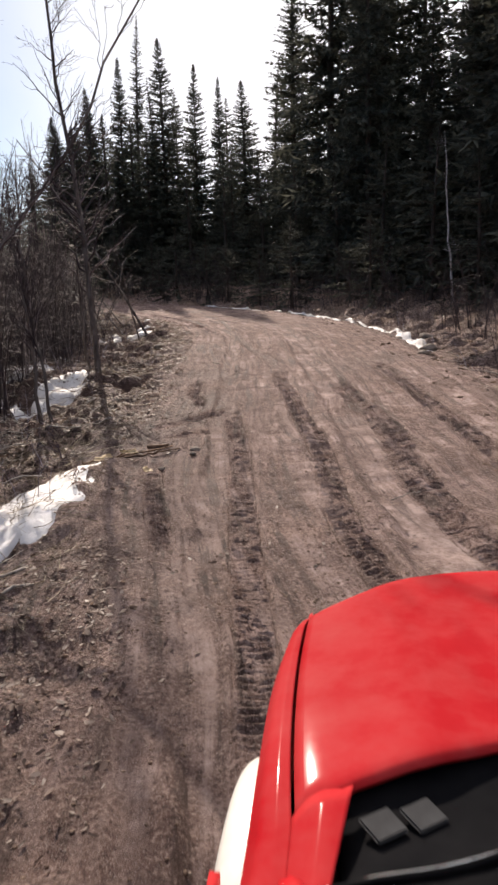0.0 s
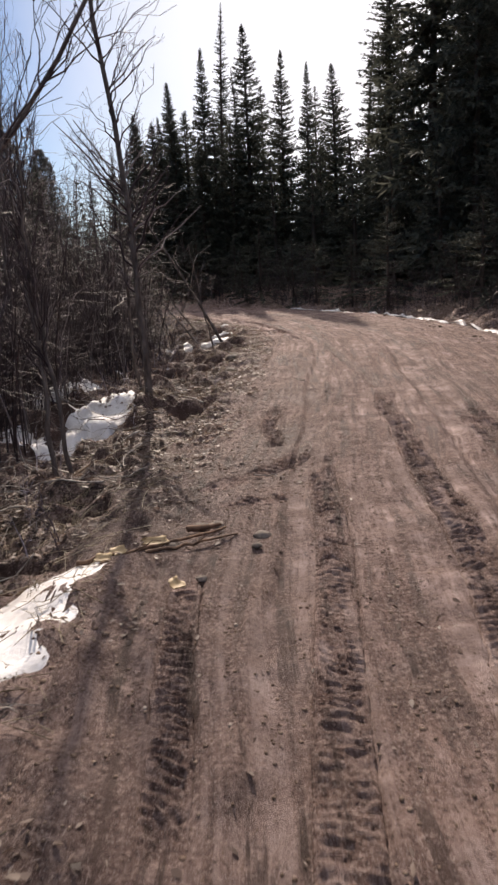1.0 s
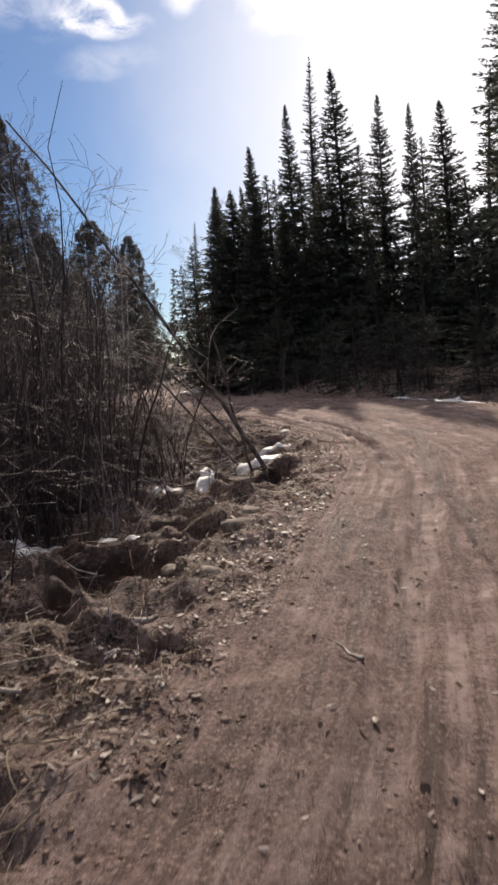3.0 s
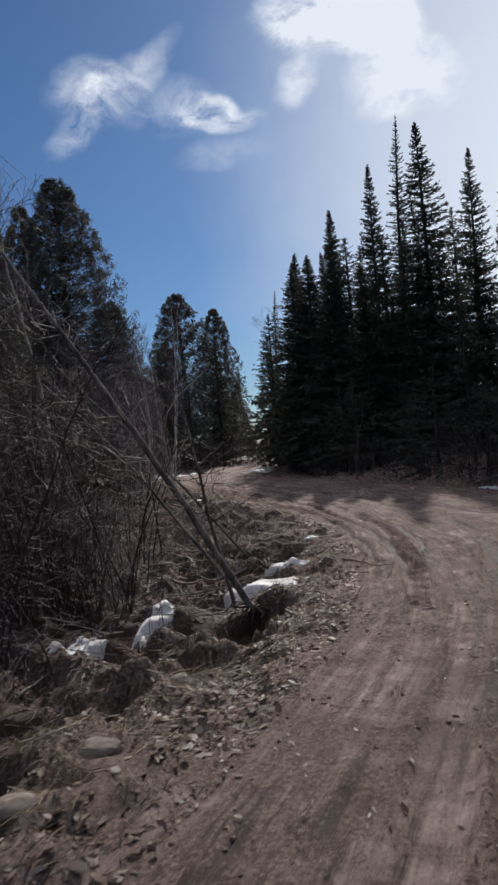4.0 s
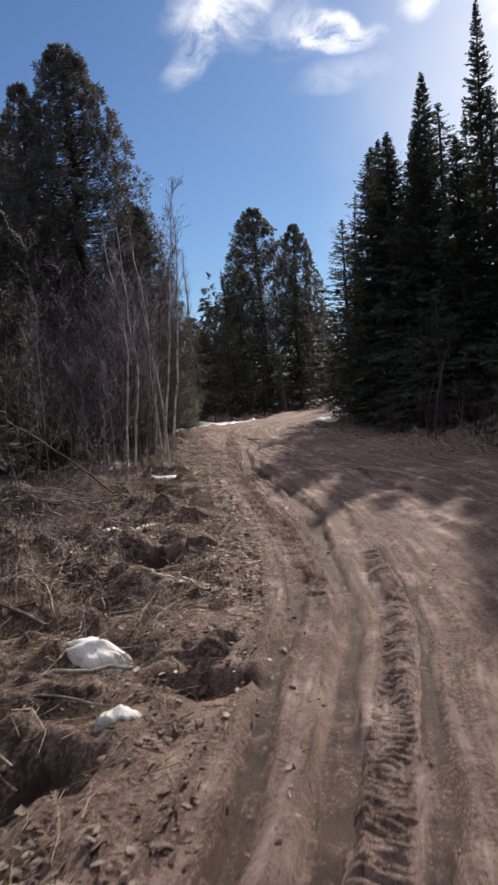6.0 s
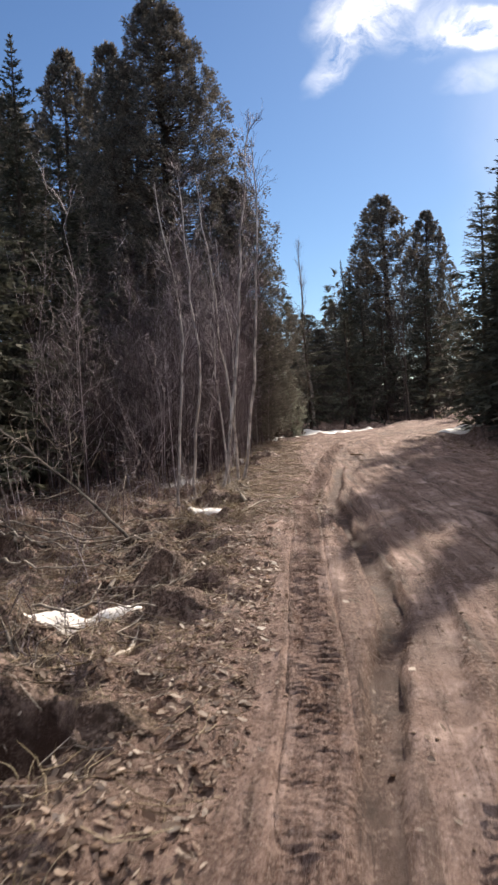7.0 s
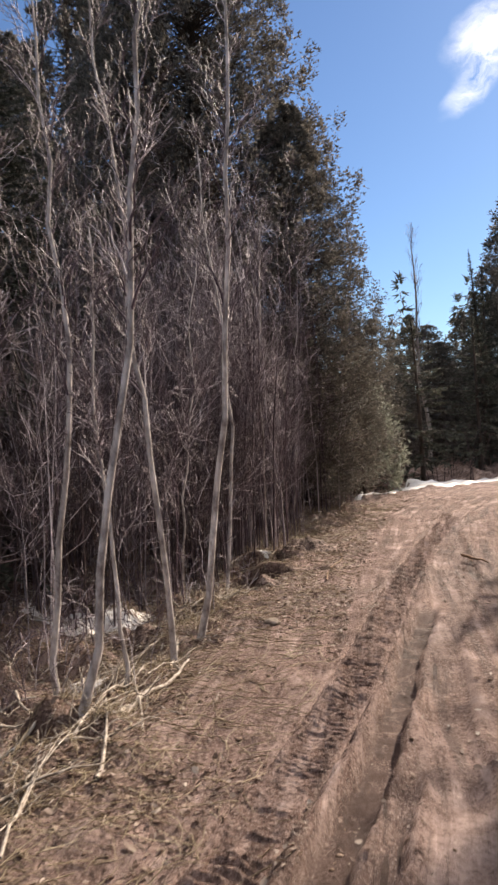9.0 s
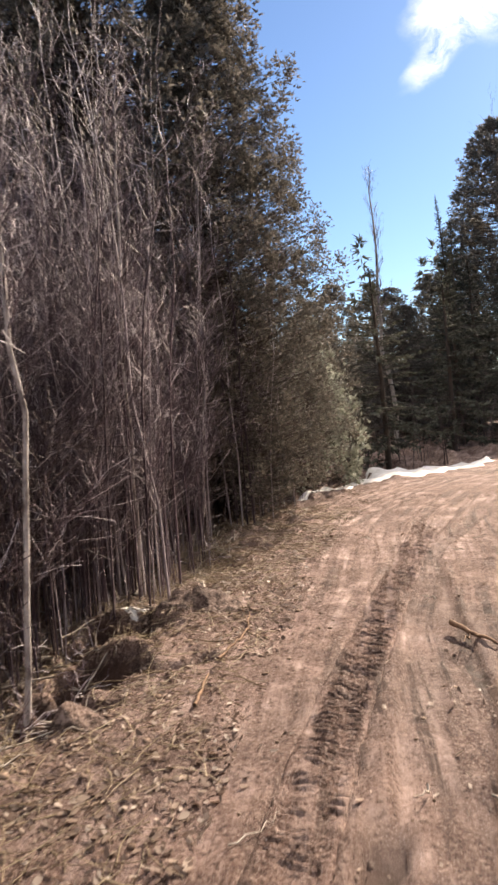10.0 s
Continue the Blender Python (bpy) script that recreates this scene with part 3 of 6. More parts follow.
for points, half, depth, pitch, is_dry_or_glint, is_wet in TRACKS:
    line = smooth_line(points, 0.1)
    ts, tu = along(line[:, 0], line[:, 1])
    o = np.argsort(ts)
    ts, tu = ts[o], tu[o]
    row = (s_rows > ts[0]) & (s_rows < ts[-1])
    if not row.any():
        continue
    ut = np.interp(s_rows[row], ts, tu)
    slope = np.gradient(ut, s_rows[row])
    c = 1 / np.sqrt(1 + slope**2)
    ends = smoothstep(ts[0], ts[0] + 0.5, s_rows[row]) * (1 - smoothstep(ts[-1] - 0.5, ts[-1], s_rows[row]))
    d = (UU[row] - ut[:, None]) * c[:, None] + wander[row] * (0.0 if pitch else 1.0)
    inside = (1 - smoothstep(half * 0.75, half * 1.1, np.abs(d))) * ends[:, None]
    shape = inside * depth if not pitch else (1 - smoothstep(half * 0.95, half * 1.15, np.abs(d))) * ends[:, None] * (depth + 0.03)
    berm = np.exp(-(((np.abs(d) - half * 1.25) / (half * 0.35)) ** 2)) * ends[:, None] * depth * 0.5
    carve[row] = np.maximum(carve[row], shape)
    if not pitch:
        rut[row] = np.maximum(rut[row], shape)
    heap[row] = np.maximum(heap[row], berm)
    dry_and_glint[row] = np.maximum(dry_and_glint[row] * (1 - 0.5 * inside * (is_dry_or_glint == 0)), is_dry_or_glint * inside * (0.55 + 0.45 * vnoise(XX[row], YY[row], 0.7, 21)))
    # the painted glint also clears the dark tone from its band
    wet_and_shade[row] = wet_and_shade[row] * (1 - 0.85 * inside * (depth == 0 and is_dry_or_glint == 1.0))
    wet_and_shade[row] = np.maximum(wet_and_shade[row], (0.4 if pitch else 1.0) * is_wet * inside)
ZZ += heap * np.exp(-carve / 0.012) - carve
reach = 0.45 * smoothstep(40, 47, SS)
litter = np.maximum(1 - smoothstep(-1.0, 0.35, UU - reach + 0.35 * vnoise(XX, YY, 0.9, 7)), 0.85 * smoothstep(ROAD_W - 0.4, ROAD_W + 0.6, UU + 0.5 * vnoise(XX, YY, 1.1, 10)))
muddy_and_shaded = smoothstep(-0.6, -1.2, UU) * (1 - smoothstep(-5.0, -6.0, UU)) * np.maximum(smoothstep(17, 20, SS) * (1 - smoothstep(34, 38, SS)), 0.7 * smoothstep(41, 44, SS) * smoothstep(-1.8, -2.6, UU))
muddy_and_shaded = muddy_and_shaded * np.clip(0.8 + 0.9 * vnoise(XX, YY, 0.55, 23) + 0.4 * vnoise(XX, YY, 0.2, 24), 0, 1)
# shade painted into the hollows: darker the deeper they lie
muddy_and_shaded = np.maximum(muddy_and_shaded, np.clip(hollow(XX, YY) / 0.15, 0, 1))
damp = (0.4 + 0.4 * smoothstep(13.5, 16, SS) * (1 - smoothstep(20, 24, SS))) * (1 - smoothstep(25, 29, SS)) * (1 - smoothstep(0.7, 1.7, UU)) * np.clip(0.8 + 0.6 * vnoise(XX, YY, 1.3, 27), 0, 1)
litter = litter * (1 - 0.9 * muddy_and_shaded) * (1 - 0.45 * smoothstep(43, 47, SS))
wet_and_shade, dry_and_glint = np.maximum(np.maximum(wet_and_shade, muddy_and_shaded), damp), dry_and_glint * (1 - muddy_and_shaded) * (1 - damp)
rim = np.minimum.reduce([UU + 8, 9.95 - UU, (SS - 5.0) * 2])
ZZ -= 0.35 * (1 - smoothstep(0.0, 0.8, rim))
nr, nc = SS.shape
idx = np.arange(nr * nc).reshape(nr, nc)
quads = np.stack([idx[:-1, :-1], idx[:-1, 1:], idx[1:, 1:], idx[1:, :-1]], -1).reshape(-1, 4)
road = new("road", mesh_from("road", np.stack([XX, YY, ZZ], -1), quads, DIRT, True, {"dry_and_glint": dry_and_glint, "wet_and_shade": wet_and_shade, "litter": litter, "lane": np.stack([UU * 9 + 0.6 * vnoise(XX, YY, 1.5, 18), SS * 0.45, 0 * SS], -1)}))
tagged(road, "rutted brown dirt forest road with tyre tracks and littered verges", "dirt road", kind="structure")


CARVED = ZZ.copy()


def grid_at(grid, s, u):
    """A value of the road sheet's grid between its nodes."""
    i = np.clip(np.searchsorted(s_rows, s) - 1, 0, len(s_rows) - 2)
    j = np.clip(np.searchsorted(u_cols, u) - 1, 0, len(u_cols) - 2)
    p = np.clip((s - s_rows[i]) / (s_rows[i + 1] - s_rows[i]), 0, 1)
    q = np.clip((u - u_cols[j]) / (u_cols[j + 1] - u_cols[j]), 0, 1)
    return (grid[i, j] * (1 - q) + grid[i, j + 1] * q) * (1 - p) + (grid[i + 1, j] * (1 - q) + grid[i + 1, j + 1] * q) * p


def sheet_z(s, u, x, y):
    """Height of the built road sheet, ruts and all."""
    return np.where((u > -7.0) & (u < 9.0) & (s > 6.0), grid_at(CARVED, s, u), lie(s, u, x, y))


def tread_print(points, half, depth, pitch, is_dry_or_glint, is_wet, seed):
    """A strip of soil pressed into rows of lug ridges by a tyre."""
    rng = np.random.default_rng(seed)
    line = smooth_line(points, 0.014)
    for _ in range(2):
        line[15:-15] = np.stack([np.convolve(line[:, i], np.ones(31) / 31, "valid") for i in range(2)], 1)
    tan = unit(np.gradient(line, axis=0))
    nrm = np.stack([tan[:, 1], -tan[:, 0]], 1)
    n, c = len(line), 19
    d = np.linspace(-1.22, 1.22, c)[None] * np.ones((n, 1))
    a = (np.arange(n) * 0.014)[:, None] * np.ones((1, c))
    P = line[:, None] + nrm[:, None] * (d * half)[..., None] + rng.normal(0, 0.0025, (n, c, 2))
    X, Y = P[..., 0], P[..., 1]
    s, u = along(X.ravel(), Y.ravel())
    G = (lie(s, u, X.ravel(), Y.ravel()) - grid_at(rut, s, u)).reshape(X.shape)
    wob = 0.42 * vnoise(X, Y, 0.11, 61) + 0.22 * vnoise(X, Y, 0.045, 72) + 0.5 * vnoise(X, Y, 0.5, 62)
    slant = 0.75 * np.abs(d) + 0.5 * (d > 0) if seed % 2 else 0.55 * d
    phase = a / pitch + slant + wob
    row = (0.5 + 0.5 * np.cos(2 * np.pi * phase)) ** 0.75
    gap = 1 - (0.5 if seed % 2 else 0.12) * np.exp(-(((d + 0.25 * vnoise(X, Y, 0.3, 60)) / 0.12) ** 2))
    tall = depth * 1.15 * np.clip(0.85 + 0.45 * vnoise(X, Y, 0.5, 63) + 0.5 * vnoise(X, Y, 0.1, 64), 0.3, 1.4)
    body = 1 - smoothstep(0.72, 1.05, np.abs(d) + 0.14 * vnoise(X, Y, 0.13, 65))
    fade = min(1.1, 0.13 * a[-1, 0] + 0.05)
    ends = np.clip(np.minimum(a, a[-1:] - a) / fade + 0.5 * vnoise(X, Y, 0.22, 71) * (np.minimum(a, a[-1:] - a) < 1.25 * fade), 0, 1)
    Z = G - depth * 0.7 + row * gap * 0.95 * tall * body + 0.006 * vnoise(X, Y, 0.03, 66) + 0.004 * vnoise(X, Y, 0.018, 67)
    Z = Z + (1 - body) * depth * 0.75 - 0.06 * smoothstep(1.05, 1.22, np.abs(d)) - 0.07 * (1 - ends) ** 1.5
    i = np.arange(n * c).reshape(n, c)
    F = np.stack([i[:-1, :-1], i[:-1, 1:], i[1:, 1:], i[1:, :-1]], -1).reshape(-1, 4)
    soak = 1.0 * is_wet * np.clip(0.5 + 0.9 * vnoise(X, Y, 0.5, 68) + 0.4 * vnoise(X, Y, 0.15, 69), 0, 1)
    keys = {"dry_and_glint": is_dry_or_glint + 0.2 * np.clip(vnoise(X, Y, 0.4, 70), 0, 1), "wet_and_shade": soak, "litter": 0 * X, "lane": np.stack([u.reshape(X.shape) * 9, s.reshape(X.shape) * 0.45, 0 * X], -1)}
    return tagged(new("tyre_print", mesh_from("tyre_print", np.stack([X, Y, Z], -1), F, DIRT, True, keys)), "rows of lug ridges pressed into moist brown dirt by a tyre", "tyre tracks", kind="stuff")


for k, (points, half, depth, pitch, is_dry_or_glint, is_wet) in enumerate(TRACKS):
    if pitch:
        tread_print(points, half, depth, pitch, is_dry_or_glint, is_wet, 500 + k)

gx = np.r_[-3000, -1200, -500, -250, np.arange(-140, -60, 5), np.arange(-60, 40, 0.8), np.arange(40, 140, 5), 250, 500, 1200, 3000]
gy = np.r_[-3000, -1200, -500, -250, np.arange(-120, -20, 5), np.arange(-20, 90, 0.8), np.arange(90, 200, 5), 300, 600, 1300, 3000]
GX, GY = np.meshgrid(gx, gy, indexing="ij")
gs, gu = along(GX.ravel(), GY.ravel())
gzv = lie(gs, gu, GX.ravel(), GY.ravel())
under = smoothstep(-7.6, -6.4, gu) * (1 - smoothstep(8.4, 9.6, gu)) * smoothstep(5.6, 7.0, gs)
gzv = gzv - 0.4 * under
gi = np.arange(GX.size).reshape(GX.shape)
gq = np.stack([gi[:-1, :-1], gi[1:, :-1], gi[1:, 1:], gi[:-1, 1:]], -1).reshape(-1, 4)
ground = new("ground", mesh_from("ground", np.stack([GX.ravel(), GY.ravel(), gzv], -1), gq, DIRT, True, {"dry_and_glint": np.zeros(GX.size), "wet_and_shade": np.clip(0.55 + 0.5 * vnoise(GX.ravel(), GY.ravel(), 3.5, 28), 0, 1) * ((gu < -0.5) | (gu > ROAD_W)), "litter": np.where((gu > 0.2) & (gu < ROAD_W), 0.0, np.clip(0.55 + 0.6 * vnoise(GX.ravel(), GY.ravel(), 2.1, 29), 0, 1)), "lane": np.stack([gu * 7, gs * 0.45, 0 * gs], -1)}))
tagged(ground, "brown forest floor covered with dead leaves", "ground", kind="structure")

# ---- conifers ----


def spruce(seed, H, rad, dense, open_=0.0, fine=1.0, blades=5):
    """Trunk with bare inner limbs, and a crown of drooping needle sprays."""
    rng = np.random.default_rng(seed)
    k = 10
    q = np.linspace(0, 1, k)
    bend = rng.normal(0, 0.012 * H, 2)
    P = np.stack([bend[0] * q**2, bend[1] * q**2, H * q], 1)[None]
    tr = (0.011 * H * (1 - q) ** 0.9 + 0.012)[None]
    pieces = [tubes(P, tr, 7)]
    n = int(H * dense * 1.45)
    z = 0.05 + 0.945 * rng.uniform(0, 1, n) ** 0.8
    ang = rng.uniform(0, 2 * np.pi, n)
    reach = 1.35 * rad * ((1 - z) ** 0.95 + 0.008) * rng.uniform(0.42 + 0.4 * z**3, 1.12, n) * (1 - open_ * (rng.random(n) < 0.4))
    out = np.stack([np.cos(ang), np.sin(ang), np.zeros(n)], 1)
    base = np.stack([bend[0] * z**2, bend[1] * z**2, H * z], 1)
    kk = 6
    w = np.linspace(0, 1, kk)[None, :, None]
    droop = (0.1 + 0.55 * (1 - z))[:, None, None]
    B = base[:, None] + out[:, None] * reach[:, None, None] * w + np.array([0, 0, 1.0]) * reach[:, None, None] * (0.45 * z[:, None, None] * w - droop * w * w * 0.75 + 0.14 * w**4)
    br = np.maximum(0.022 * (reach / rad)[:, None] * (1 - w[..., 0] * 0.85), 0.004)
    pieces.append(tubes(B[:, ::2], br[:, ::2], 3))
    m = int(10 / fine)
    who = np.repeat(np.arange(n), m)
    t = np.tile(np.linspace(0.16, 1.0, m), n) + rng.uniform(-0.05, 0.05, n * m)
    f = np.clip(t, 0, 0.999) * (kk - 1)
    i = f.astype(int)
    g = (f - i)[:, None]
    at = B[who, i] * (1 - g) + B[who, i + 1] * g
    tan = unit(B[who, i + 1] - B[who, i])
    side = unit(np.cross(tan, [0, 0, 1.0])) * rng.choice([-1, 1], len(at))[:, None]
    way = unit(tan * 0.7 + side * rng.uniform(0.1, 0.9, (len(at), 1)) + np.array([0, 0, -0.18]) + rng.normal(0, 0.15, (len(at), 3)))
    size = (0.055 + 0.27 * (reach[who] / rad)) * rng.uniform(0.7, 1.2, len(at)) * (0.7 + 0.03 * H) * fine
    V, F = fans(rng, at, way, size, blades, (0.45 + 0.8 * (1 - z[who]))[:, None], 0.17)
    tops = np.array([[bend[0], bend[1], H * 0.975]] * 8) + np.c_[np.zeros((8, 2)), rng.uniform(-0.25, 0.05, 8)]
    V2, F2 = fans(rng, tops, unit(np.array([[0, 0, 1.0]] * 8) + rng.normal(0, 0.3, (8, 3))), np.full(8, 0.3 * fine), 5, 0.22, 0.05)
    crown = joined((V, F), (V2, F2))
    return mesh_from("trunk", *joined(*pieces), BARK, True), mesh_from("crown", *crown, NEEDLES)


def cedar(seed, H, rad, clumps, per, blade=0.09, lump=0.34, low=0.03, sprays=None, open_=0.0):
    """A blunt column built of lumpy plumes of flat sprays, with dark gaps between them."""
    rng = np.random.default_rng(seed)
    k = 9
    q = np.linspace(0, 1, k)
    bend = rng.normal(0, 0.01 * H, 2)
    P = np.stack([bend[0] * q**2, bend[1] * q**2, H * 0.97 * q], 1)[None]
    pieces = [tubes(P, (0.013 * H * (1 - q) ** 0.8 + 0.015)[None], 7)]
    n = clumps
    z = 1 - (1 - rng.uniform(low, 0.998, n)) ** 0.88
    ang = rng.uniform(0, 2 * np.pi, n)
    hole = np.sin(3 * ang + 9 * z + seed) + np.sin(5 * ang - 14 * z + 2 * seed) + np.sin(23 * z + seed)
    keep = hole > -3 + open_ * rng.uniform(1.4, 3.6, n)
    z, ang = z[keep], ang[keep]
    n = len(z)
    prof = np.minimum(1.0, 1.3 * (1 - z) ** 0.62 + 0.02) * (0.75 + 0.25 * smoothstep(0.0, 0.2, z))
    reach = rad * prof * rng.uniform(0.25, 0.97, n) ** 0.5 * (1 + 0.07 * np.sin(3 * ang + seed * 2 + 5 * z) + 0.05 * np.sin(5 * ang + 17 * z))
    out = np.stack([np.cos(ang), np.sin(ang), np.zeros(n)], 1)
    base = np.stack([bend[0] * z**2, bend[1] * z**2, H * z * 0.97], 1)
    w = np.linspace(0, 1, 3)[None, :, None]
    B = base[:, None] + out[:, None] * reach[:, None, None] * w + np.array([0, 0, 1.0]) * reach[:, None, None] * (-0.2 * w + 0.4 * w * w)
    pieces.append(tubes(B, np.maximum(0.018 * (1 - w[..., 0] * 0.8) * np.ones((n, 1)), 0.004), 3))
    who = np.repeat(np.arange(n), per)
    size = lump * (0.35 + 0.65 * prof) * rng.uniform(0.6, 1.3, n)
    off = unit(rng.normal(0, 1, (n * per, 3))) * (rng.random((n * per, 1)) ** 0.6) * np.array([0.75, 0.75, 1.35])
    at = B[who, 2] + off * size[who][:, None]
    way = unit(off * 0.6 + out[who] * 0.4 + np.array([0, 0, 0.55]) + rng.normal(0, 0.4, (n * per, 3)))
    V, F = fans(rng, at, way, blade * rng.uniform(0.6, 1.35, n * per), 4, 0.8, 0.2)
    return mesh_from("trunk", *joined(*pieces), BARK, True), mesh_from("crown", V, F, sprays or CEDAR)


def tree(name, meshes, label, category, group, names=("trunk", "crown")):
    e = tagged(new(name), label, category, group)
    e.empty_display_size = 0.2
    for nm, me in zip(names, meshes):
        mpart(nm, me, e)
    return e


def stand(first, spots, seed, own=15.0):
    """Places the first tree and copies of it: x, y, height, spread."""
    rng = np.random.default_rng(seed)
    for i, (x, y, h, wide) in enumerate(spots):
        k = h / own
        m = Matrix.Translation((x, y, gz(x, y) - 0.05)) @ Matrix.Rotation(rng.uniform(0, 6.28), 4, "Z") @ Matrix.Diagonal((k * wide, k * wide, k, 1))
        if i == 0:
            first.matrix_basis = m
        else:
            c = copy_thing(first, Matrix.Identity(4))
            c.matrix_basis = m


SPRUCE_LABEL = "tall dark green spruce with drooping boughs beside the road"
stand(tree("spruce_tree", spruce(1, 15, 2.1, 31), SPRUCE_LABEL, "spruce tree", "spruces round the bend"),
      [(-6.1, 45.9, 13.9, 1.15), (-4.4, 46.9, 12.9, 0.95), (-10.9, 47.2, 11.1, 0.9), (-10.2, 44.9, 9.0, 1.5), (-13.4, 48.8, 10.3, 1.5), (-1.2, 44.5, 11.2, 1.3), (3.4, 36.5, 21, 1.0), (4.9, 33.2, 17, 0.85), (10.6, 30, 19, 1.1), (12, 38, 20, 1.1), (9.9, 33, 20, 0.85), (12.5, 27, 19, 1.0), (10.5, 21, 17, 1.0), (6.2, 43, 22, 1.15), (6.0, 37.6, 19.5, 1.1), (11.5, 34.5, 22, 1.2), (9.0, 29.2, 17, 1.2)], 1)
stand(tree("spruce_tree", spruce(2, 15, 1.7, 30), SPRUCE_LABEL, "spruce tree", "spruces round the bend"),
      [(-9.3, 48.6, 13.6, 0.95), (-14.8, 51.8, 12.0, 1.3), (-12.6, 50.5, 11.0, 0.95), (-12.0, 46.8, 10.0, 1.6), (-8.4, 43.8, 8.2, 1.6), (-11.5, 49.3, 12.4, 1.2), (-2.8, 45.5, 11.8, 0.85), (6.2, 40, 11.5, 1.3), (7.8, 38, 19, 0.9), (7.0, 29.5, 11, 1.3), (9.3, 25.5, 18, 1.2), (1.6, 41, 14, 1.2)], 2)
stand(tree("spruce_tree", spruce(3, 17, 1.5, 30, 0.5, 0.55), "thin open spruce with ragged sparse boughs", "spruce tree", "spruces round the bend"),
      [(-9.1, 51.9, 16.8, 1.0), (-17.5, 54, 10.4, 1.0), (-27.2, 57, 8.6, 1.1), (-7.4, 50.5, 13, 1.0), (0.2, 48, 13.5, 1.1), (14, 36, 20, 1.3)], 3, 17.0)
CEDAR_LABEL = "dense columnar cedar with flat green-brown sprays"
stand(tree("cedar_tree", cedar(4, 14, 2.5, 2100, 50, 0.06, 0.24), CEDAR_LABEL, "cedar tree", "cedars along the verge"),
      [(-21.7, 41.1, 15.0, 1.3), (-20.4, 42.4, 9.0, 1.35)], 4, 14.0)
stand(tree("cedar_tree", cedar(5, 14, 2.5, 1100, 22, 0.13, 0.3, open_=0.2), CEDAR_LABEL, "cedar tree", "cedars along the verge"),
      [(-22.9, 40.0, 14.0, 0.85), (-24.6, 42.6, 10.0, 1.2), (-25.2, 39.5, 14.0, 0.95), (-28.4, 39.2, 13.5, 0.95), (-31.7, 66.8, 14.8, 1.5), (-28.2, 65.8, 12.6, 1.1), (-34.5, 68, 11, 1.2), (-30.5, 45, 14, 1.2), (-37, 36, 15, 1.2), (-33.5, 41, 15.5, 1.0), (-30, 57.5, 5.2, 1.9)], 5, 14.0)
stand(tree("cedar_tree", cedar(15, 14, 2.5, 420, 20, 0.18, 0.36), "low dark cedar closing the woods at the far bend", "cedar tree", "cedars along the verge"),
      [(-33, 60, 6.5, 1.8), (-35.5, 61.5, 7, 1.8), (-31.5, 62, 6.0, 1.8), (-36.5, 58.5, 6.5, 1.8), (-39, 62, 8, 1.7), (-35, 65.5, 8, 1.6), (-41, 57, 8, 1.7)], 16, 14.0)
put = tree("juniper_bush", cedar(8, 2.6, 0.95, 150, 40, 0.075, 0.2, 0.05, FROSTY), "pale grey-green juniper bush at the foot of a cedar", "juniper bush", "cedars along the verge")
stand(put, [(-22.15, 45.84, 3.7, 0.8)], 12, 2.6)

stand(tree("young_fir", spruce(6, 5, 1.25, 20, 0.0, 0.55, blades=4), "young dark fir at the edge of the woods", "fir tree", "young firs along the woods"),
      [(8.2, 16, 4.5, 1.2), (9.0, 19.5, 5.5, 1.2), (7.6, 23.5, 5, 1.2), (6.6, 26.5, 6, 1.2), (5.2, 30, 6.5, 1.2), (3.6, 33, 6, 1.3), (1.8, 36.5, 7, 1.2), (0.0, 39.5, 7, 1.3), (-2.2, 41.6, 6.5, 1.4),
       (-4.4, 43.2, 6.5, 1.4), (-7.4, 44.8, 6, 1.3), (-9.8, 45.6, 5.5, 1.4), (-12.2, 48.0, 5.5, 1.4), (-14.0, 50.0, 5, 1.5), (-16.2, 53.0, 5, 1.4), (-24.5, 50.5, 5.5, 1.2), (-25.5, 54.5, 6.0, 1.2), (-26.6, 59, 6.5, 1.3),
       (-23.6, 47.4, 4.2, 1.2), (-9.5, 27.0, 4.5, 1.0), (-8.4, 21.0, 4.2, 1.1), (-7.2, 15.5, 3.6, 1.1), (-12.5, 24, 6, 1.0), (-29, 60.5, 7, 1.3), (-5.3, 12.4, 3.9, 1.5), (-6.4, 17.6, 4.8, 1.5), (-6.6, 20.4, 4.6, 1.5), (-9.2, 18.4, 5.6, 1.5), (-9.8, 13.4, 5.2, 1.5), (-7.2, 9.6, 4.4, 1.5), (-10.5, 10, 5.6, 1.5), (-11, 21, 5.8, 1.5), (-13, 16, 6.5, 1.4), (-7.8, 22.8, 4.9, 1.5), (-6.6, 15.0, 4.6, 1.5), (-8.4, 16.4, 5.2, 1.5), (-4.9, 10.4, 3.7, 1.5), (-5.6, 8.4, 3.6, 1.5), (-12.6, 27.5, 4.6, 1.3), (-14.4, 29.5, 5.2, 1.3), (-11.4, 24.6, 4.4, 1.3), (-16.6, 31.8, 5.6, 1.3), (-10.2, 22.6, 4.2, 1.3), (-17.5, 29, 6.5, 1.3), (-15.2, 25.5, 6, 1.3), (-19.5, 31, 7.5, 1.3), (-14.5, 21.5, 6, 1.3)], 8, 5.0)
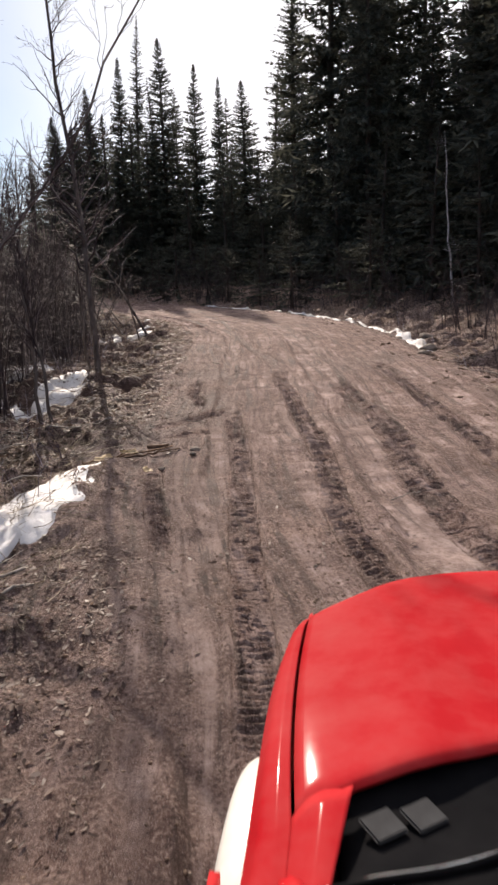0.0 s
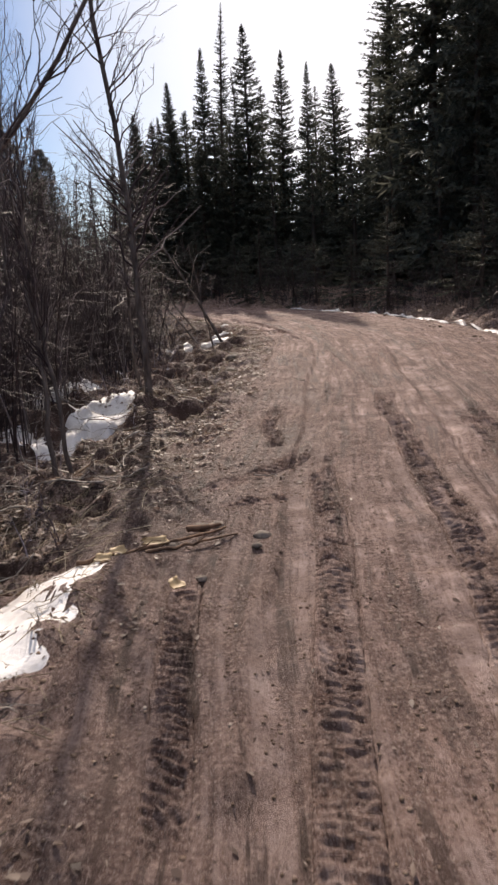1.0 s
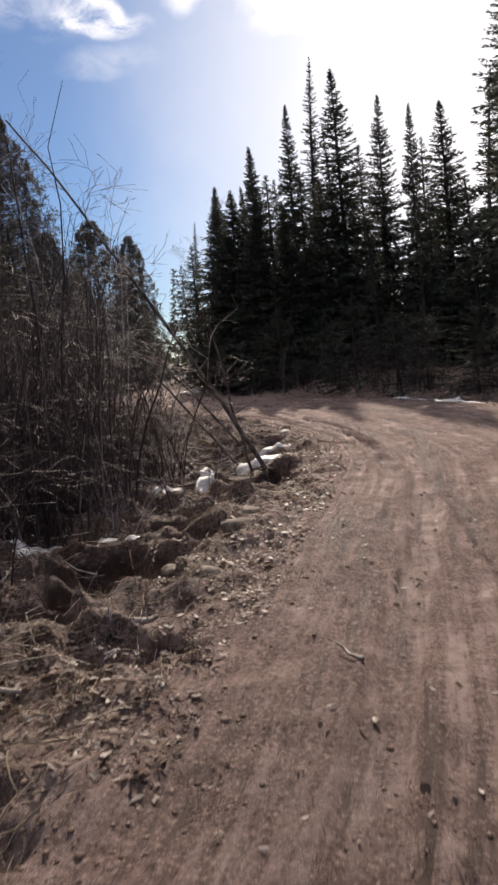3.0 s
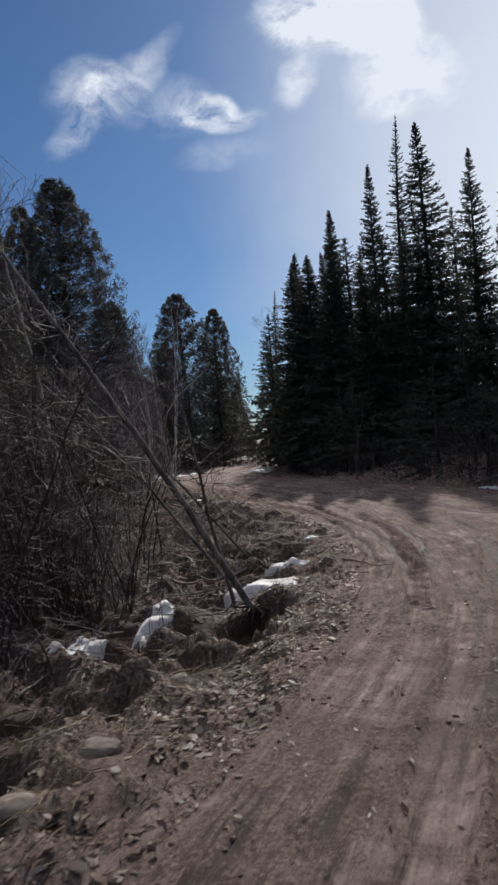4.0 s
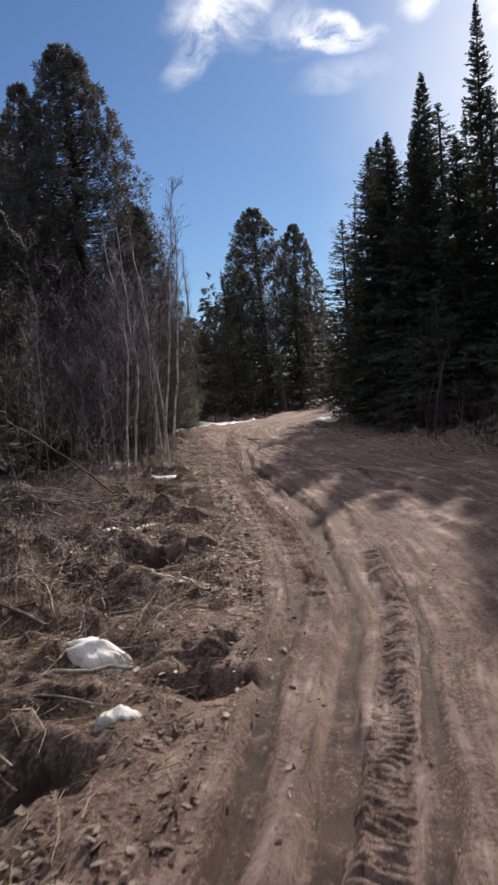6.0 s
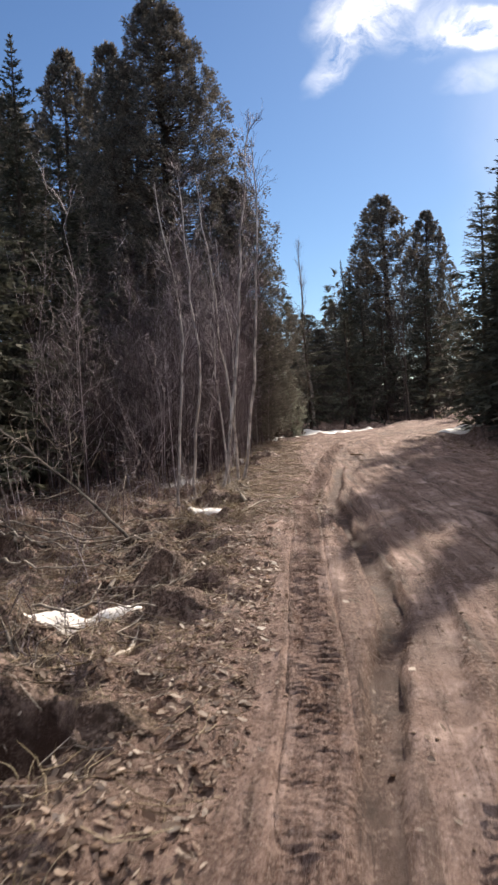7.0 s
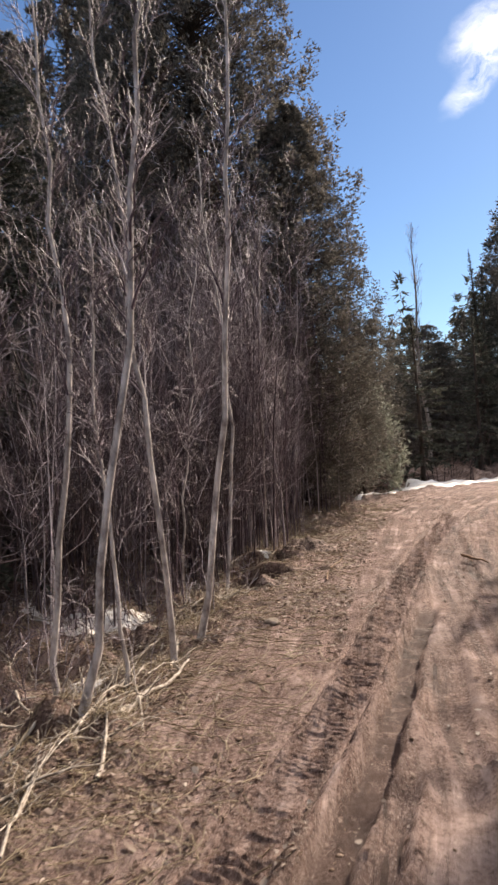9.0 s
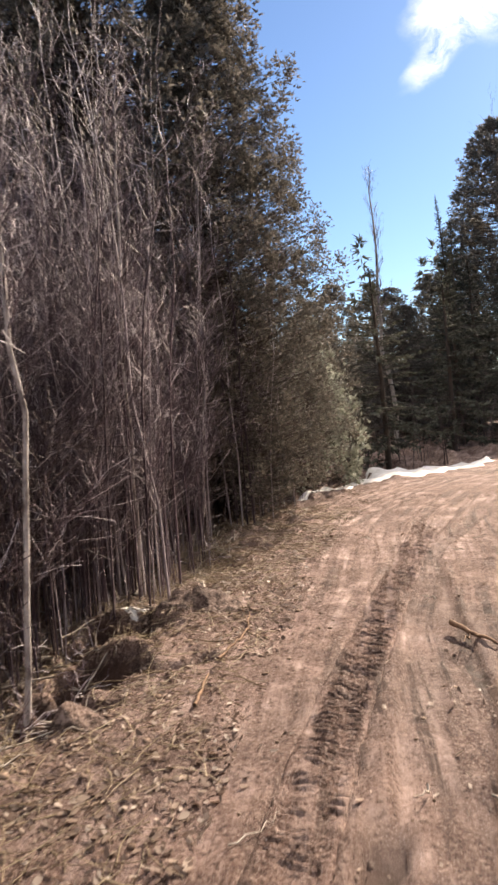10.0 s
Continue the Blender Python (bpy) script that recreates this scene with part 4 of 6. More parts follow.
stand(tree("spruce_tree", spruce(7, 15, 2.3, 16, blades=5), "dark spruce standing behind the brush", "spruce tree", "spruces in the woods"),
      [(-11.8, 46.2, 9.6, 1.7), (-9.8, 46.3, 9.8, 1.7), (-13.2, 47.6, 9.6, 1.7), (-8.2, 46.2, 9.8, 1.6), (-7.0, 45.0, 9.0, 1.6), (-14.5, 30.0, 7.0, 1.4), (-16.5, 32.0, 8, 1.4), (-18.2, 34.0, 8.5, 1.4), (-13.4, 28.0, 6, 1.4), (-20, 36.2, 9, 1.4), (-15.5, 31, 9, 1.1), (-19, 34.5, 10.5, 1.0), (-17.5, 26, 10, 1.1), (-22, 30, 12, 1.1), (-14, 19, 8, 1.1), (-19, 20, 11, 1.0), (-25.5, 34.5, 13, 1.0), (1.5, 46, 17, 1.1), (7.5, 46, 12, 1.1), (13, 42, 21, 1.1), (-12, 55, 12, 1.1), (-3, 52, 12, 1.2), (-7, 56, 13, 1.2), (-14.5, 58, 10.5, 1.2), (3, 54, 14, 1.2), (-10.5, 59, 13, 1.2), (15, 22, 18, 1.1), (11.5, 15, 15, 1.1), (-16, 50.5, 8.5, 1.5), (-11, 53, 9.5, 1.5), (-8, 53.5, 9.5, 1.5), (-5, 50, 9.5, 1.5), (-1.5, 48.5, 10, 1.4), (-3, 56, 10, 1.4), (1.5, 51, 11, 1.4), (-6, 47.5, 8.5, 1.5), (-26.5, 63, 9, 1.4), (-29.5, 60, 8.5, 1.4), (-24.5, 68, 10, 1.4), (-23.5, 73, 11, 1.4)], 9, 15.0)

rng_edge = np.random.default_rng(10)
deep_s, deep_side = rng_edge.uniform(2, 62, 90), np.where(np.arange(90) % 2, 1, -1)
deep_u = np.where(deep_side > 0, rng_edge.uniform(12, 32, 90), rng_edge.uniform(-34, -12, 90))
deep_x, deep_y = place(deep_s, deep_u)
deep_h = np.where(deep_side > 0, np.where(deep_s < 14, rng_edge.uniform(12, 15, 90), rng_edge.uniform(4.5, 7.5, 90)), rng_edge.uniform(5.0, 8.0, 90))
deep_ok = (along(deep_x, deep_y)[1] * deep_side > 11) & (np.hypot(deep_x + 22, deep_y - 41) > 5)
stand(tree("spruce_tree", spruce(14, 15, 2.2, 9, blades=4), "dark spruce deep in the woods beside the road", "spruce tree", "spruces in the woods"),
      [(x, y, h, 1.25) for x, y, h in zip(deep_x[deep_ok], deep_y[deep_ok], deep_h[deep_ok])], 15, 15.0)
edge_s = np.arange(33.0, 64.0, 1.9)
edge_x, edge_y = place(edge_s, 7.4 + rng_edge.uniform(-0.4, 0.9, len(edge_s)))
stand(tree("young_fir", spruce(9, 3.4, 1.15, 26, 0.0, 0.5, blades=4), "small dark fir on the bank at the edge of the woods", "fir tree", "young firs along the woods"),
      [(x, y, h, 1.3) for x, y, h in zip(edge_x, edge_y, rng_edge.uniform(2.4, 4.2, len(edge_s)))], 13, 3.4)


def far_woods(seed, count, near, far, lo, hi):
    """Conifers scattered through the woods all round."""
    rng = np.random.default_rng(seed)
    a, d = rng.uniform(0, 2 * np.pi, count), rng.uniform(near, far, count)
    pts = np.stack([-10 + d * np.cos(a), 34 + d * np.sin(a), rng.uniform(lo, hi, count)], 1)
    s, u = along(pts[:, 0], pts[:, 1])
    pts = pts[((u < -14) | (u > 14)) & (np.hypot(pts[:, 0] - 2, pts[:, 1]) > 22)]
    spots, ways, sizes = [], [], []
    for x, y, h in pts:
        n = 130
        z = rng.uniform(0.03, 1, n) ** 1.15
        a = rng.uniform(0, 2 * np.pi, n)
        r = (1 - z) * 0.17 * h * rng.uniform(0.3, 1, n)
        spots.append(np.stack([x + r * np.cos(a), y + r * np.sin(a), z * h], 1))
        ways.append(unit(np.stack([np.cos(a), np.sin(a), np.full(n, -0.35) + 1.1 * (z > 0.93)], 1)))
        sizes.append(0.5 + 0.9 * (1 - z))
    V, F = fans(rng, np.concatenate(spots), np.concatenate(ways), np.concatenate(sizes), 6, 1.0, 0.14)
    return mesh_from("far_woods", V, F, NEEDLES)


tagged(new("far_woods", far_woods(20, 240, 38, 95, 8, 13)), "distant dark conifer woods closing the view", "woods", kind="stuff")
tagged(new("conifer_thicket", far_woods(24, 340, 4, 60, 2.5, 4.6)), "thicket of low dark conifers in the woods", "woods", kind="stuff")

# ---- bare trees ----


def bare_tree(seed, H, r, lean, bend, n_limb, n_twig, bark, low=0.3, limb=0.28, angle=32, up=0.35, fork=0, wob=0.01, twigs=None):
    """A leafless young tree; lean and bend are the top's offsets in metres."""
    rng = np.random.default_rng(seed)
    k = 14
    q = np.linspace(0, 1, k)
    lean, bend = np.array(lean, float), np.array(bend, float)
    P = np.stack([lean[0] * q + bend[0] * q**2, lean[1] * q + bend[1] * q**2, H * q - 0.12], 1)
    P[1:, :2] += np.cumsum(rng.normal(0, wob * H, (k - 1, 2)), 0) * 0.7
    P = P[None]
    rad = (r * (1 - q) ** 0.75 + 0.006)[None]
    rad[0, 0] *= 1.25
    trunk = [tubes(P, rad, 8)]
    allP, allR = P, rad
    if fork:
        fp, fr = limbs(rng, P, rad, fork, 0.12, 0.35, H * 0.8, 13, 0.2, k=14, thin=0.85, wob=0.005, taper=0.3, tip=0.12)
        trunk.append(tubes(fp, fr, 7))
        allP, allR = np.concatenate([P, fp]), np.concatenate([rad, fr])
    bp, br = limbs(rng, allP, allR, n_limb, low, 0.97, H * limb, angle, up, k=7, thin=0.5, wob=0.022)
    tp, tr = limbs(rng, bp, br, n_twig, 0.15, 1.0, H * limb * 0.42, 38, up * 0.7, k=5, thin=0.6, wob=0.05)
    sp, sr = limbs(rng, tp, tr, n_twig, 0.1, 1.0, H * limb * 0.2, 40, 0.2, k=4, thin=0.7, wob=0.06)
    return mesh_from("trunk", *joined(*trunk), bark, True), mesh_from("crown", *joined(tubes(bp, br, 5), tubes(tp, tr, 3), tubes(sp, sr, 3)), twigs or TWIG)


def put_bare(name, x, y, meshes, label, group="bare saplings along the verge"):
    e = tree(name, meshes, label, "bare tree", group, ("trunk", "crown"))
    e.matrix_basis = Matrix.Translation((x, y, gz(x, y)))
    return e


BIRCH = "slender leafless birch sapling with pale grey bark on the verge"
for i, (x, y, h, r, lx, ly, bx, by) in enumerate([
    (-12.79, 33.76, 7.2, 0.032, 0.32, 0.42, -0.48, -0.64), (-13.3, 34.6, 8.0, 0.036, 0.39, 0.57, -0.48, -0.69), (-12.35, 34.4, 8.2, 0.04, 0.61, 0.85, -0.16, -0.21),
    (-13.12, 35.52, 7.6, 0.034, 0.13, 0.25, -0.47, -0.77), (-13.4, 35.9, 8.4, 0.042, 0.87, 1.27, -0.8, -1.21), (-15.36, 37.4, 7.0, 0.028, 0.1, 0.1, -0.2, -0.1),
    (-17.08, 39.16, 6.6, 0.02, 0.15, 0.2, 0.0, 0.1), (-18.6, 40.9, 6.0, 0.022, 0.2, 0.3, 0.1, 0.0), (-15.8, 37.0, 5.6, 0.016, 0.2, 0.1, -0.2, 0.2), (-12.7, 34.9, 4.4, 0.02, -0.25, -0.2, 0.1, 0.1)]):
    put_bare("birch_sapling", x, y, bare_tree(100 + i, h * 0.8, r * 0.64, (lx * 0.8, ly * 0.8), (bx * 0.64, by * 0.64), 30, 210, PALE_BARK, low=0.38, limb=0.17, angle=36, up=0.25, wob=0.009), BIRCH)

SAP = "thin bare grey sapling rising from the brush"
put_bare("bare_sapling", -1.5, 12.1, bare_tree(130, 8.0, 0.045, (-0.15, 0.0), (-0.3, 0.1), 60, 320, DARK_BARK, low=0.18, limb=0.2, angle=50, up=0.1, wob=0.005, twigs=BRUSH), "bare grey tree with a crooked trunk beside the road")
put_bare("bare_sapling", -1.42, 8.85, bare_tree(131, 3.6, 0.024, (-0.3, 0.1), (0.1, 0.1), 30, 120, DARK_BARK, twigs=BRUSH), SAP)
put_bare("bare_sapling", -1.3, 8.95, bare_tree(132, 3.2, 0.022, (-0.1, 0.1), (-0.2, 0.1), 30, 120, DARK_BARK, twigs=BRUSH), SAP)
put_bare("bare_sapling", -2.5, 6.25, bare_tree(133, 5.6, 0.019, (3.9, 1.4), (-0.5, 0.0), 22, 90, DARK_BARK, low=0.35, twigs=BRUSH), "bare crooked tree leaning out over the brush")
put_bare("bare_sapling", -4.2, 14.5, bare_tree(134, 9.0, 0.04, (-0.4, 0.1), (0.2, 0.1), 26, 130, DARK_BARK, low=0.35, twigs=BRUSH), SAP)
put_bare("bare_sapling", -6.8, 17.5, bare_tree(135, 10.0, 0.055, (-0.6, 0.2), (0.3, 0.1), 40, 240, DARK_BARK, fork=2, twigs=BRUSH), SAP)
put_bare("bare_sapling", -9.0, 22.0, bare_tree(136, 10.5, 0.06, (-0.6, 0.4), (0.9, 0.2), 44, 280, GREY_BARK, fork=2), SAP)
put_bare("bare_sapling", -7.5, 24.6, bare_tree(137, 6.8, 0.045, (-1.6, -0.6), (0.8, 0.2), 36, 200, GREY_BARK, fork=2), SAP)
put_bare("bare_sapling", -11.0, 26.0, bare_tree(138, 11, 0.06, (0.4, 0.3), (-0.6, 0.2), 44, 280, GREY_BARK, fork=2), SAP)
put_bare("bare_sapling", -8.2, 12.5, bare_tree(143, 9.5, 0.05, (0.5, 0.3), (-0.6, 0.2), 40, 240, DARK_BARK, fork=2, twigs=BRUSH), SAP)
DEAD = "short dead sapling with bare level branches beside the road"
put_bare("bare_sapling", -1.75, 12.6, bare_tree(145, 3.3, 0.022, (-0.1, 0.0), (0.1, 0.0), 22, 70, DARK_BARK, low=0.45, limb=0.42, angle=82, up=0.02, twigs=BRUSH), DEAD)
put_bare("bare_sapling", -2.75, 21.2, bare_tree(146, 2.7, 0.02, (-0.5, 0.1), (0.1, 0.0), 20, 60, DARK_BARK, low=0.4, limb=0.42, angle=78, up=0.05, twigs=BRUSH), DEAD)
put_bare("bare_sapling", -2.9, 11.2, bare_tree(147, 3.6, 0.025, (-0.1, 0.1), (0.1, 0.0), 26, 80, DARK_BARK, low=0.4, limb=0.42, angle=82, up=0.0, twigs=BRUSH), DEAD)
put_bare("bare_sapling", 7.05, 24.5, bare_tree(139, 5.4, 0.035, (-0.5, 0.1), (0.05, 0.1), 14, 40, PALE_BARK, low=0.3, limb=0.16, angle=75, up=-0.1), "pale dead snag leaning at the edge of the dark woods", "snags in the woods")
put_bare("bare_sapling", -27.8, 54.4, bare_tree(140, 9.6, 0.08, (-0.5, 0.2), (0.2, 0.1), 40, 160, GREY_BARK, low=0.45, limb=0.14), "tall thin bare tree beyond the far verge", "snags in the woods")
put_bare("bare_sapling", -24.8, 58.5, bare_tree(141, 11.0, 0.04, (-0.5, 0.2), (0.2, 0.1), 50, 260, DARK_BARK, low=0.3, fork=2, twigs=BRUSH), "tall thin bare tree beyond the far verge", "snags in the woods")
put_bare("bare_sapling", -17.6, 56.5, bare_tree(142, 10.0, 0.04, (-0.9, 0.2), (0.2, 0.1), 50, 260, DARK_BARK, low=0.3, fork=2, twigs=BRUSH), "tall thin bare tree beyond the far verge", "snags in the woods")
put_bare("bare_sapling", 8.4, 30.5, bare_tree(144, 15.0, 0.14, (0.2, 0.2), (0.2, 0.1), 40, 200, GREY_BARK, low=0.4, fork=2), "tall bare hardwood among dark spruces", "snags in the woods")


MOTTLED = bark_material("dark_mottled_bark", (0.035, 0.028, 0.024), (0.27, 0.23, 0.2), 7.0, (1, 1, 0.6))


def leaning_tree(x, y, run, rise, r, seed, label, foot=None):
    """A half-fallen trunk with dead side branches and a plate of torn roots and soil."""
    rng = np.random.default_rng(seed)
    k = 16
    q = np.linspace(0, 1, k)
    P = np.stack([run[0] * q, run[1] * q, rise * q * (1 - 0.12 * q) - 0.05], 1)
    P[1:] += np.cumsum(rng.normal(0, 0.012, (k - 1, 3)), 0)
    rad = r * (1 - 0.85 * q) + 0.006
    bp, br = limbs(rng, P[None], rad[None], 26, 0.15, 0.98, 1.5, 60, 0.15, k=6, thin=0.4, wob=0.07, taper=0.4)
    tp, tr = limbs(rng, bp, br, 90, 0.2, 1, 0.5, 45, 0.1, k=4, thin=0.6, wob=0.08)
    e = tagged(new("leaning_tree"), label, "fallen tree", "leaning dead trees")
    mpart("trunk", mesh_from("trunk", *tubes(P[None], rad[None], 9), MOTTLED, True), e)
    mpart("crown", mesh_from("crown", *joined(tubes(bp, br, 5), tubes(tp, tr, 3)), DEAD_WOOD, True), e)
    n = 26
    a = rng.uniform(0, 2 * np.pi, n)
    way = unit(np.stack([np.cos(a), np.sin(a), rng.uniform(-0.5, 0.5, n)], 1))
    w = np.linspace(0, 1, 6)[None, :, None]
    rp = np.array([0, 0, 0.02]) + way[:, None] * rng.uniform(0.15, 0.38, n)[:, None, None] * w + rng.normal(0, 0.03, (n, 6, 3)) * w
    rp = rp - np.array([0, 0, 0.12]) * w**2
    mpart("root_plate", mesh_from("root_plate", *tubes(rp, (0.022 * (1 - 0.8 * w[..., 0])) * rng.uniform(0.4, 1, (n, 1)), 5), BARK, True), e)
    e.matrix_basis = Matrix.Translation((x, y, gz(x, y) + 0.12 if foot is None else foot))


leaning_tree(-2.42, 20.95, (-2.9, -1.55), 6.2, 0.032, 150, "half-fallen pale dead tree leaning away from the road", -0.14)
leaning_tree(-3.4, 22.5, (-2.6, -0.4), 3.4, 0.02, 151, "dark dead tree leaning over the brush")
leaning_tree(-10.0, 30.9, (-2.6, -0.9), 2.3, 0.016, 153, "thin pale dead sapling leaning over fallen branches")
leaning_tree(-3.75, 23.4, (-2.0, -1.3), 3.3, 0.017, 152, "dark dead tree leaning over the brush")


def mound(x, y, rx, ry, h, rot, seed, label):
    """A lump of torn-up soil and roots, with shade painted towards its middle."""
    n, m = 40, 14
    a, q = np.meshgrid(np.linspace(0, 2 * np.pi, n, endpoint=False), np.linspace(0.02, 1, m), indexing="ij")
    wob = 1 + 0.22 * vnoise(np.cos(a) * 2 + seed, np.sin(a) * 2, 0.9, seed % 50)
    px, py = q * rx * wob * np.cos(a), q * ry * wob * np.sin(a)
    c, s = math.cos(rot), math.sin(rot)
    X, Y = x + px * c - py * s, y + px * s + py * c
    Z = ground_z(X.ravel(), Y.ravel()).reshape(X.shape) + h * 0.42 * (1 - q**2) ** 1.3 * (1 + 0.6 * vnoise(X, Y, 0.3, 31)) + 0.16 * h * (1 - q**2) * (vnoise(X, Y, 0.1, 32) + 0.6 * vnoise(X, Y, 0.05, 33)) - 0.05 * q**4
    i = np.arange(n * m).reshape(n, m)
    j = np.roll(i, -1, 0)
    F = np.stack([i[:, :-1], i[:, 1:], j[:, 1:], j[:, :-1]], -1).reshape(-1, 4)
    # the dark middle is painted shade, fading out to the rim
    return tagged(new("soil_mound", mesh_from("soil_mound", np.stack([X, Y, Z], -1), F, DIRT, True, {"dry_and_glint": 0 * q, "wet_and_shade": 0.75 * (1 - q), "litter": 0.45 + 0.55 * q, "lane": np.stack([X * 7, Y * 0.5, 0 * X], -1)})), label, "soil mound", "torn-up soil along the verge")


ROOTY = "mound of torn soil and roots on the verge, its middle darkened with painted shade"
# mounds stand in for shaded holes, the one at (-9.8, 32.2) for a stump
for i, (x, y, rx, ry, h, rot) in enumerate([
    (-2.8, 22.4, 0.4, 0.25, 0.3, 0.5), (-3.7, 25.3, 0.5, 0.25, 0.28, 0.7), (-5.4, 27.4, 0.45, 0.2, 0.2, 0.7),
    (-8.2, 29.9, 0.45, 0.25, 0.32, 0.7), (-9.8, 32.2, 0.25, 0.16, 0.22, 0.6), (-11.0, 32.8, 0.5, 0.3, 0.32, 0.7), (-14.7, 37.3, 0.5, 0.3, 0.35, 0.6), (-14.3, 35.7, 0.5, 0.3, 0.3, 0.6),
    (-3.3, 17.4, 0.6, 0.7, 0.3, 0.2), (-1.5, 14.2, 0.5, 0.3, 0.22, 0.3), (-1.9, 18.0, 0.5, 0.3, 0.25, 0.2),
    (-3.9, 24.3, 0.5, 0.3, 0.25, 0.6), (-6.9, 29.0, 0.5, 0.3, 0.22, 0.7), (-16.1, 39.2, 0.5, 0.3, 0.25, 0.7), (-1.6, 12.9, 0.5, 0.35, 0.26, 0.2)]):
    mound(x, y, rx, ry, h, rot, 60 + i, ROOTY)

# ---- brush ----


def brush(name, seed, spots, lo, hi, stems, n_limb, n_twig, label, material, splay=0.4, thick=1.0, angle=55, up=0.12, reach=0.42):
    """Clumps of bare stems at spots (n, 2), joined as one undergrowth."""
    rng = np.random.default_rng(seed)
    n = len(spots)
    at = np.repeat(spots, stems, 0) + rng.normal(0, 0.14, (n * stems, 2))
    z = ground_z(at[:, 0], at[:, 1]) - 0.05
    h = np.repeat(rng.uniform(lo, hi, n), stems) * rng.uniform(0.5, 1.1, n * stems)
    a = rng.uniform(0, 2 * np.pi, n * stems)
    q = np.linspace(0, 1, 7)[None, :, None]
    out = np.stack([np.cos(a), np.sin(a), np.zeros(n * stems)], 1) * (h * rng.uniform(0.05, splay, n * stems))[:, None]
    P = np.concatenate([at, z[:, None]], 1)[:, None] + out[:, None] * q**1.4 + np.array([0, 0, 1.0]) * h[:, None, None] * q * (1 - 0.12 * q)
    P = P + rng.normal(0, 0.012, P.shape) * h[:, None, None] * q
    rad = thick * (0.0042 * h[:, None] + 0.003) * (1 - 0.8 * q[..., 0]) * rng.uniform(0.6, 1.3, (n * stems, 1))
    bp, br = limbs(rng, P, rad, n * n_limb, 0.15, 0.98, reach * (lo + hi) / 2, angle, up, k=4, thin=0.55, wob=0.07, least=0.0028)
    tp, tr = limbs(rng, bp, br, n * n_twig, 0.15, 1.0, 0.45 * reach * (lo + hi) / 2, 45, 0.12, k=3, thin=0.7, wob=0.06, least=0.0026)
    me = mesh_from(name, *joined(tubes(P, rad, 4), tubes(bp, br, 3), tubes(tp, tr, 3)), material)
    return tagged(new(name, me), label, "brush", kind="stuff")


def strewn(seed, n, s0, s1, u0, u1):
    rng = np.random.default_rng(seed)
    x, y = place(rng.uniform(s0, s1, n), rng.uniform(u0, u1, n))
    return np.stack([x, y], 1)


brush("roadside_brush", 201, np.concatenate([strewn(1, 190, 13, 31, -4.8, -2.4), strewn(16, 150, 24, 34, -6.5, -2.6), strewn(2, 140, 11, 34, -8, -4.0)]), 1.2, 3.4, 5, 20, 48, "dense brown leafless brush beside the road", BRUSH, 0.5, 1.0, 82, -0.02)
brush("tall_brush", 208, np.concatenate([strewn(17, 120, 18, 34, -7, -3.2), strewn(19, 80, 13, 26, -9, -4)]), 2.8, 5.6, 5, 30, 110, "tall dense dark brown leafless brush along the woods", BRUSH, 0.3, 0.7, 78, 0.0)
brush("roadside_brush", 202, np.concatenate([strewn(3, 60, 30, 46, -8, -4.0), strewn(33, 80, 27, 45, -4.6, -1.9)]), 0.3, 1.1, 4, 9, 12, "low purple-brown leafless brush among fallen branches", TWIG, 0.9, 0.8)
brush("roadside_brush", 207, np.concatenate([strewn(14, 40, 29, 42, -10, -6.5), strewn(15, 26, 27, 34, -7, -4.2)]), 1.6, 3.6, 5, 22, 60, "dense brown leafless brush behind fallen branches", BRUSH, 0.75)
brush("sapling_thicket", 203, np.concatenate([strewn(5, 80, 50.5, 62, -3.6, -0.9), strewn(6, 80, 49, 64, -7, -3.2)]), 2.4, 5.6, 4, 26, 80, "thicket of thin purple-brown leafless stems", BRUSH, 0.22, 0.5)
brush("sapling_thicket", 209, np.concatenate([strewn(31, 80, 51, 59, -4.0, -0.8), strewn(32, 14, 47, 52, -4.5, -1.8)]), 3.2, 7.0, 3, 44, 150, "thicket of tall thin pale leafless stems with fine twigs", TWIG, 0.13, 0.42, 48, 0.2, 0.26)
brush("sapling_thicket", 218, strewn(39, 70, 53, 60.5, -3.2, -0.9), 4.0, 7.6, 3, 42, 150, "thicket of tall fine leafless stems before a cedar", TWIG, 0.12, 0.42, 45, 0.2, 0.2)
brush("sapling_thicket", 219, np.concatenate([strewn(40, 50, 53.5, 59.0, -1.9, -0.5), strewn(45, 26, 58.5, 61.5, -2.0, -0.6)]), 3.6, 7.6, 3, 44, 150, "thicket of tall fine leafless stems at the edge of the woods", TWIG, 0.12, 0.4, 45, 0.2, 0.18)
brush("sapling_thicket", 215, np.concatenate([strewn(34, 60, 48.5, 60, -2.6, -0.55), strewn(35, 24, 45, 50, -4.0, -1.3)]), 0.4, 1.6, 4, 14, 26, "low tangle of leafless stems at the foot of saplings", TWIG, 0.5, 0.6, 62, 0.05)
brush("woodland_brush", 204, np.concatenate([strewn(7, 90, 16, 46, 6.3, 9.0), strewn(8, 60, 40, 62, 6.0, 9.5)]), 0.8, 2.8, 5, 14, 30, "dark leafless undergrowth at the edge of the woods", BRUSH)
brush("woodland_brush", 205, np.concatenate([strewn(9, 60, 62, 80, -7, -1.6), strewn(10, 40, 62, 80, 6, 10)]), 1.5, 4.0, 4, 12, 24, "dark leafless undergrowth at the far bend", BRUSH)
brush("verge_sprigs", 206, np.concatenate([strewn(11, 30, 14, 30, -2.6, -0.5), strewn(12, 110, 32, 60, -2.9, -0.9), strewn(13, 26, 20, 40, 5.4, 6.3)]), 0.2, 0.75, 4, 8, 10, "short bare sprigs along the verge", TWIG, 0.7)

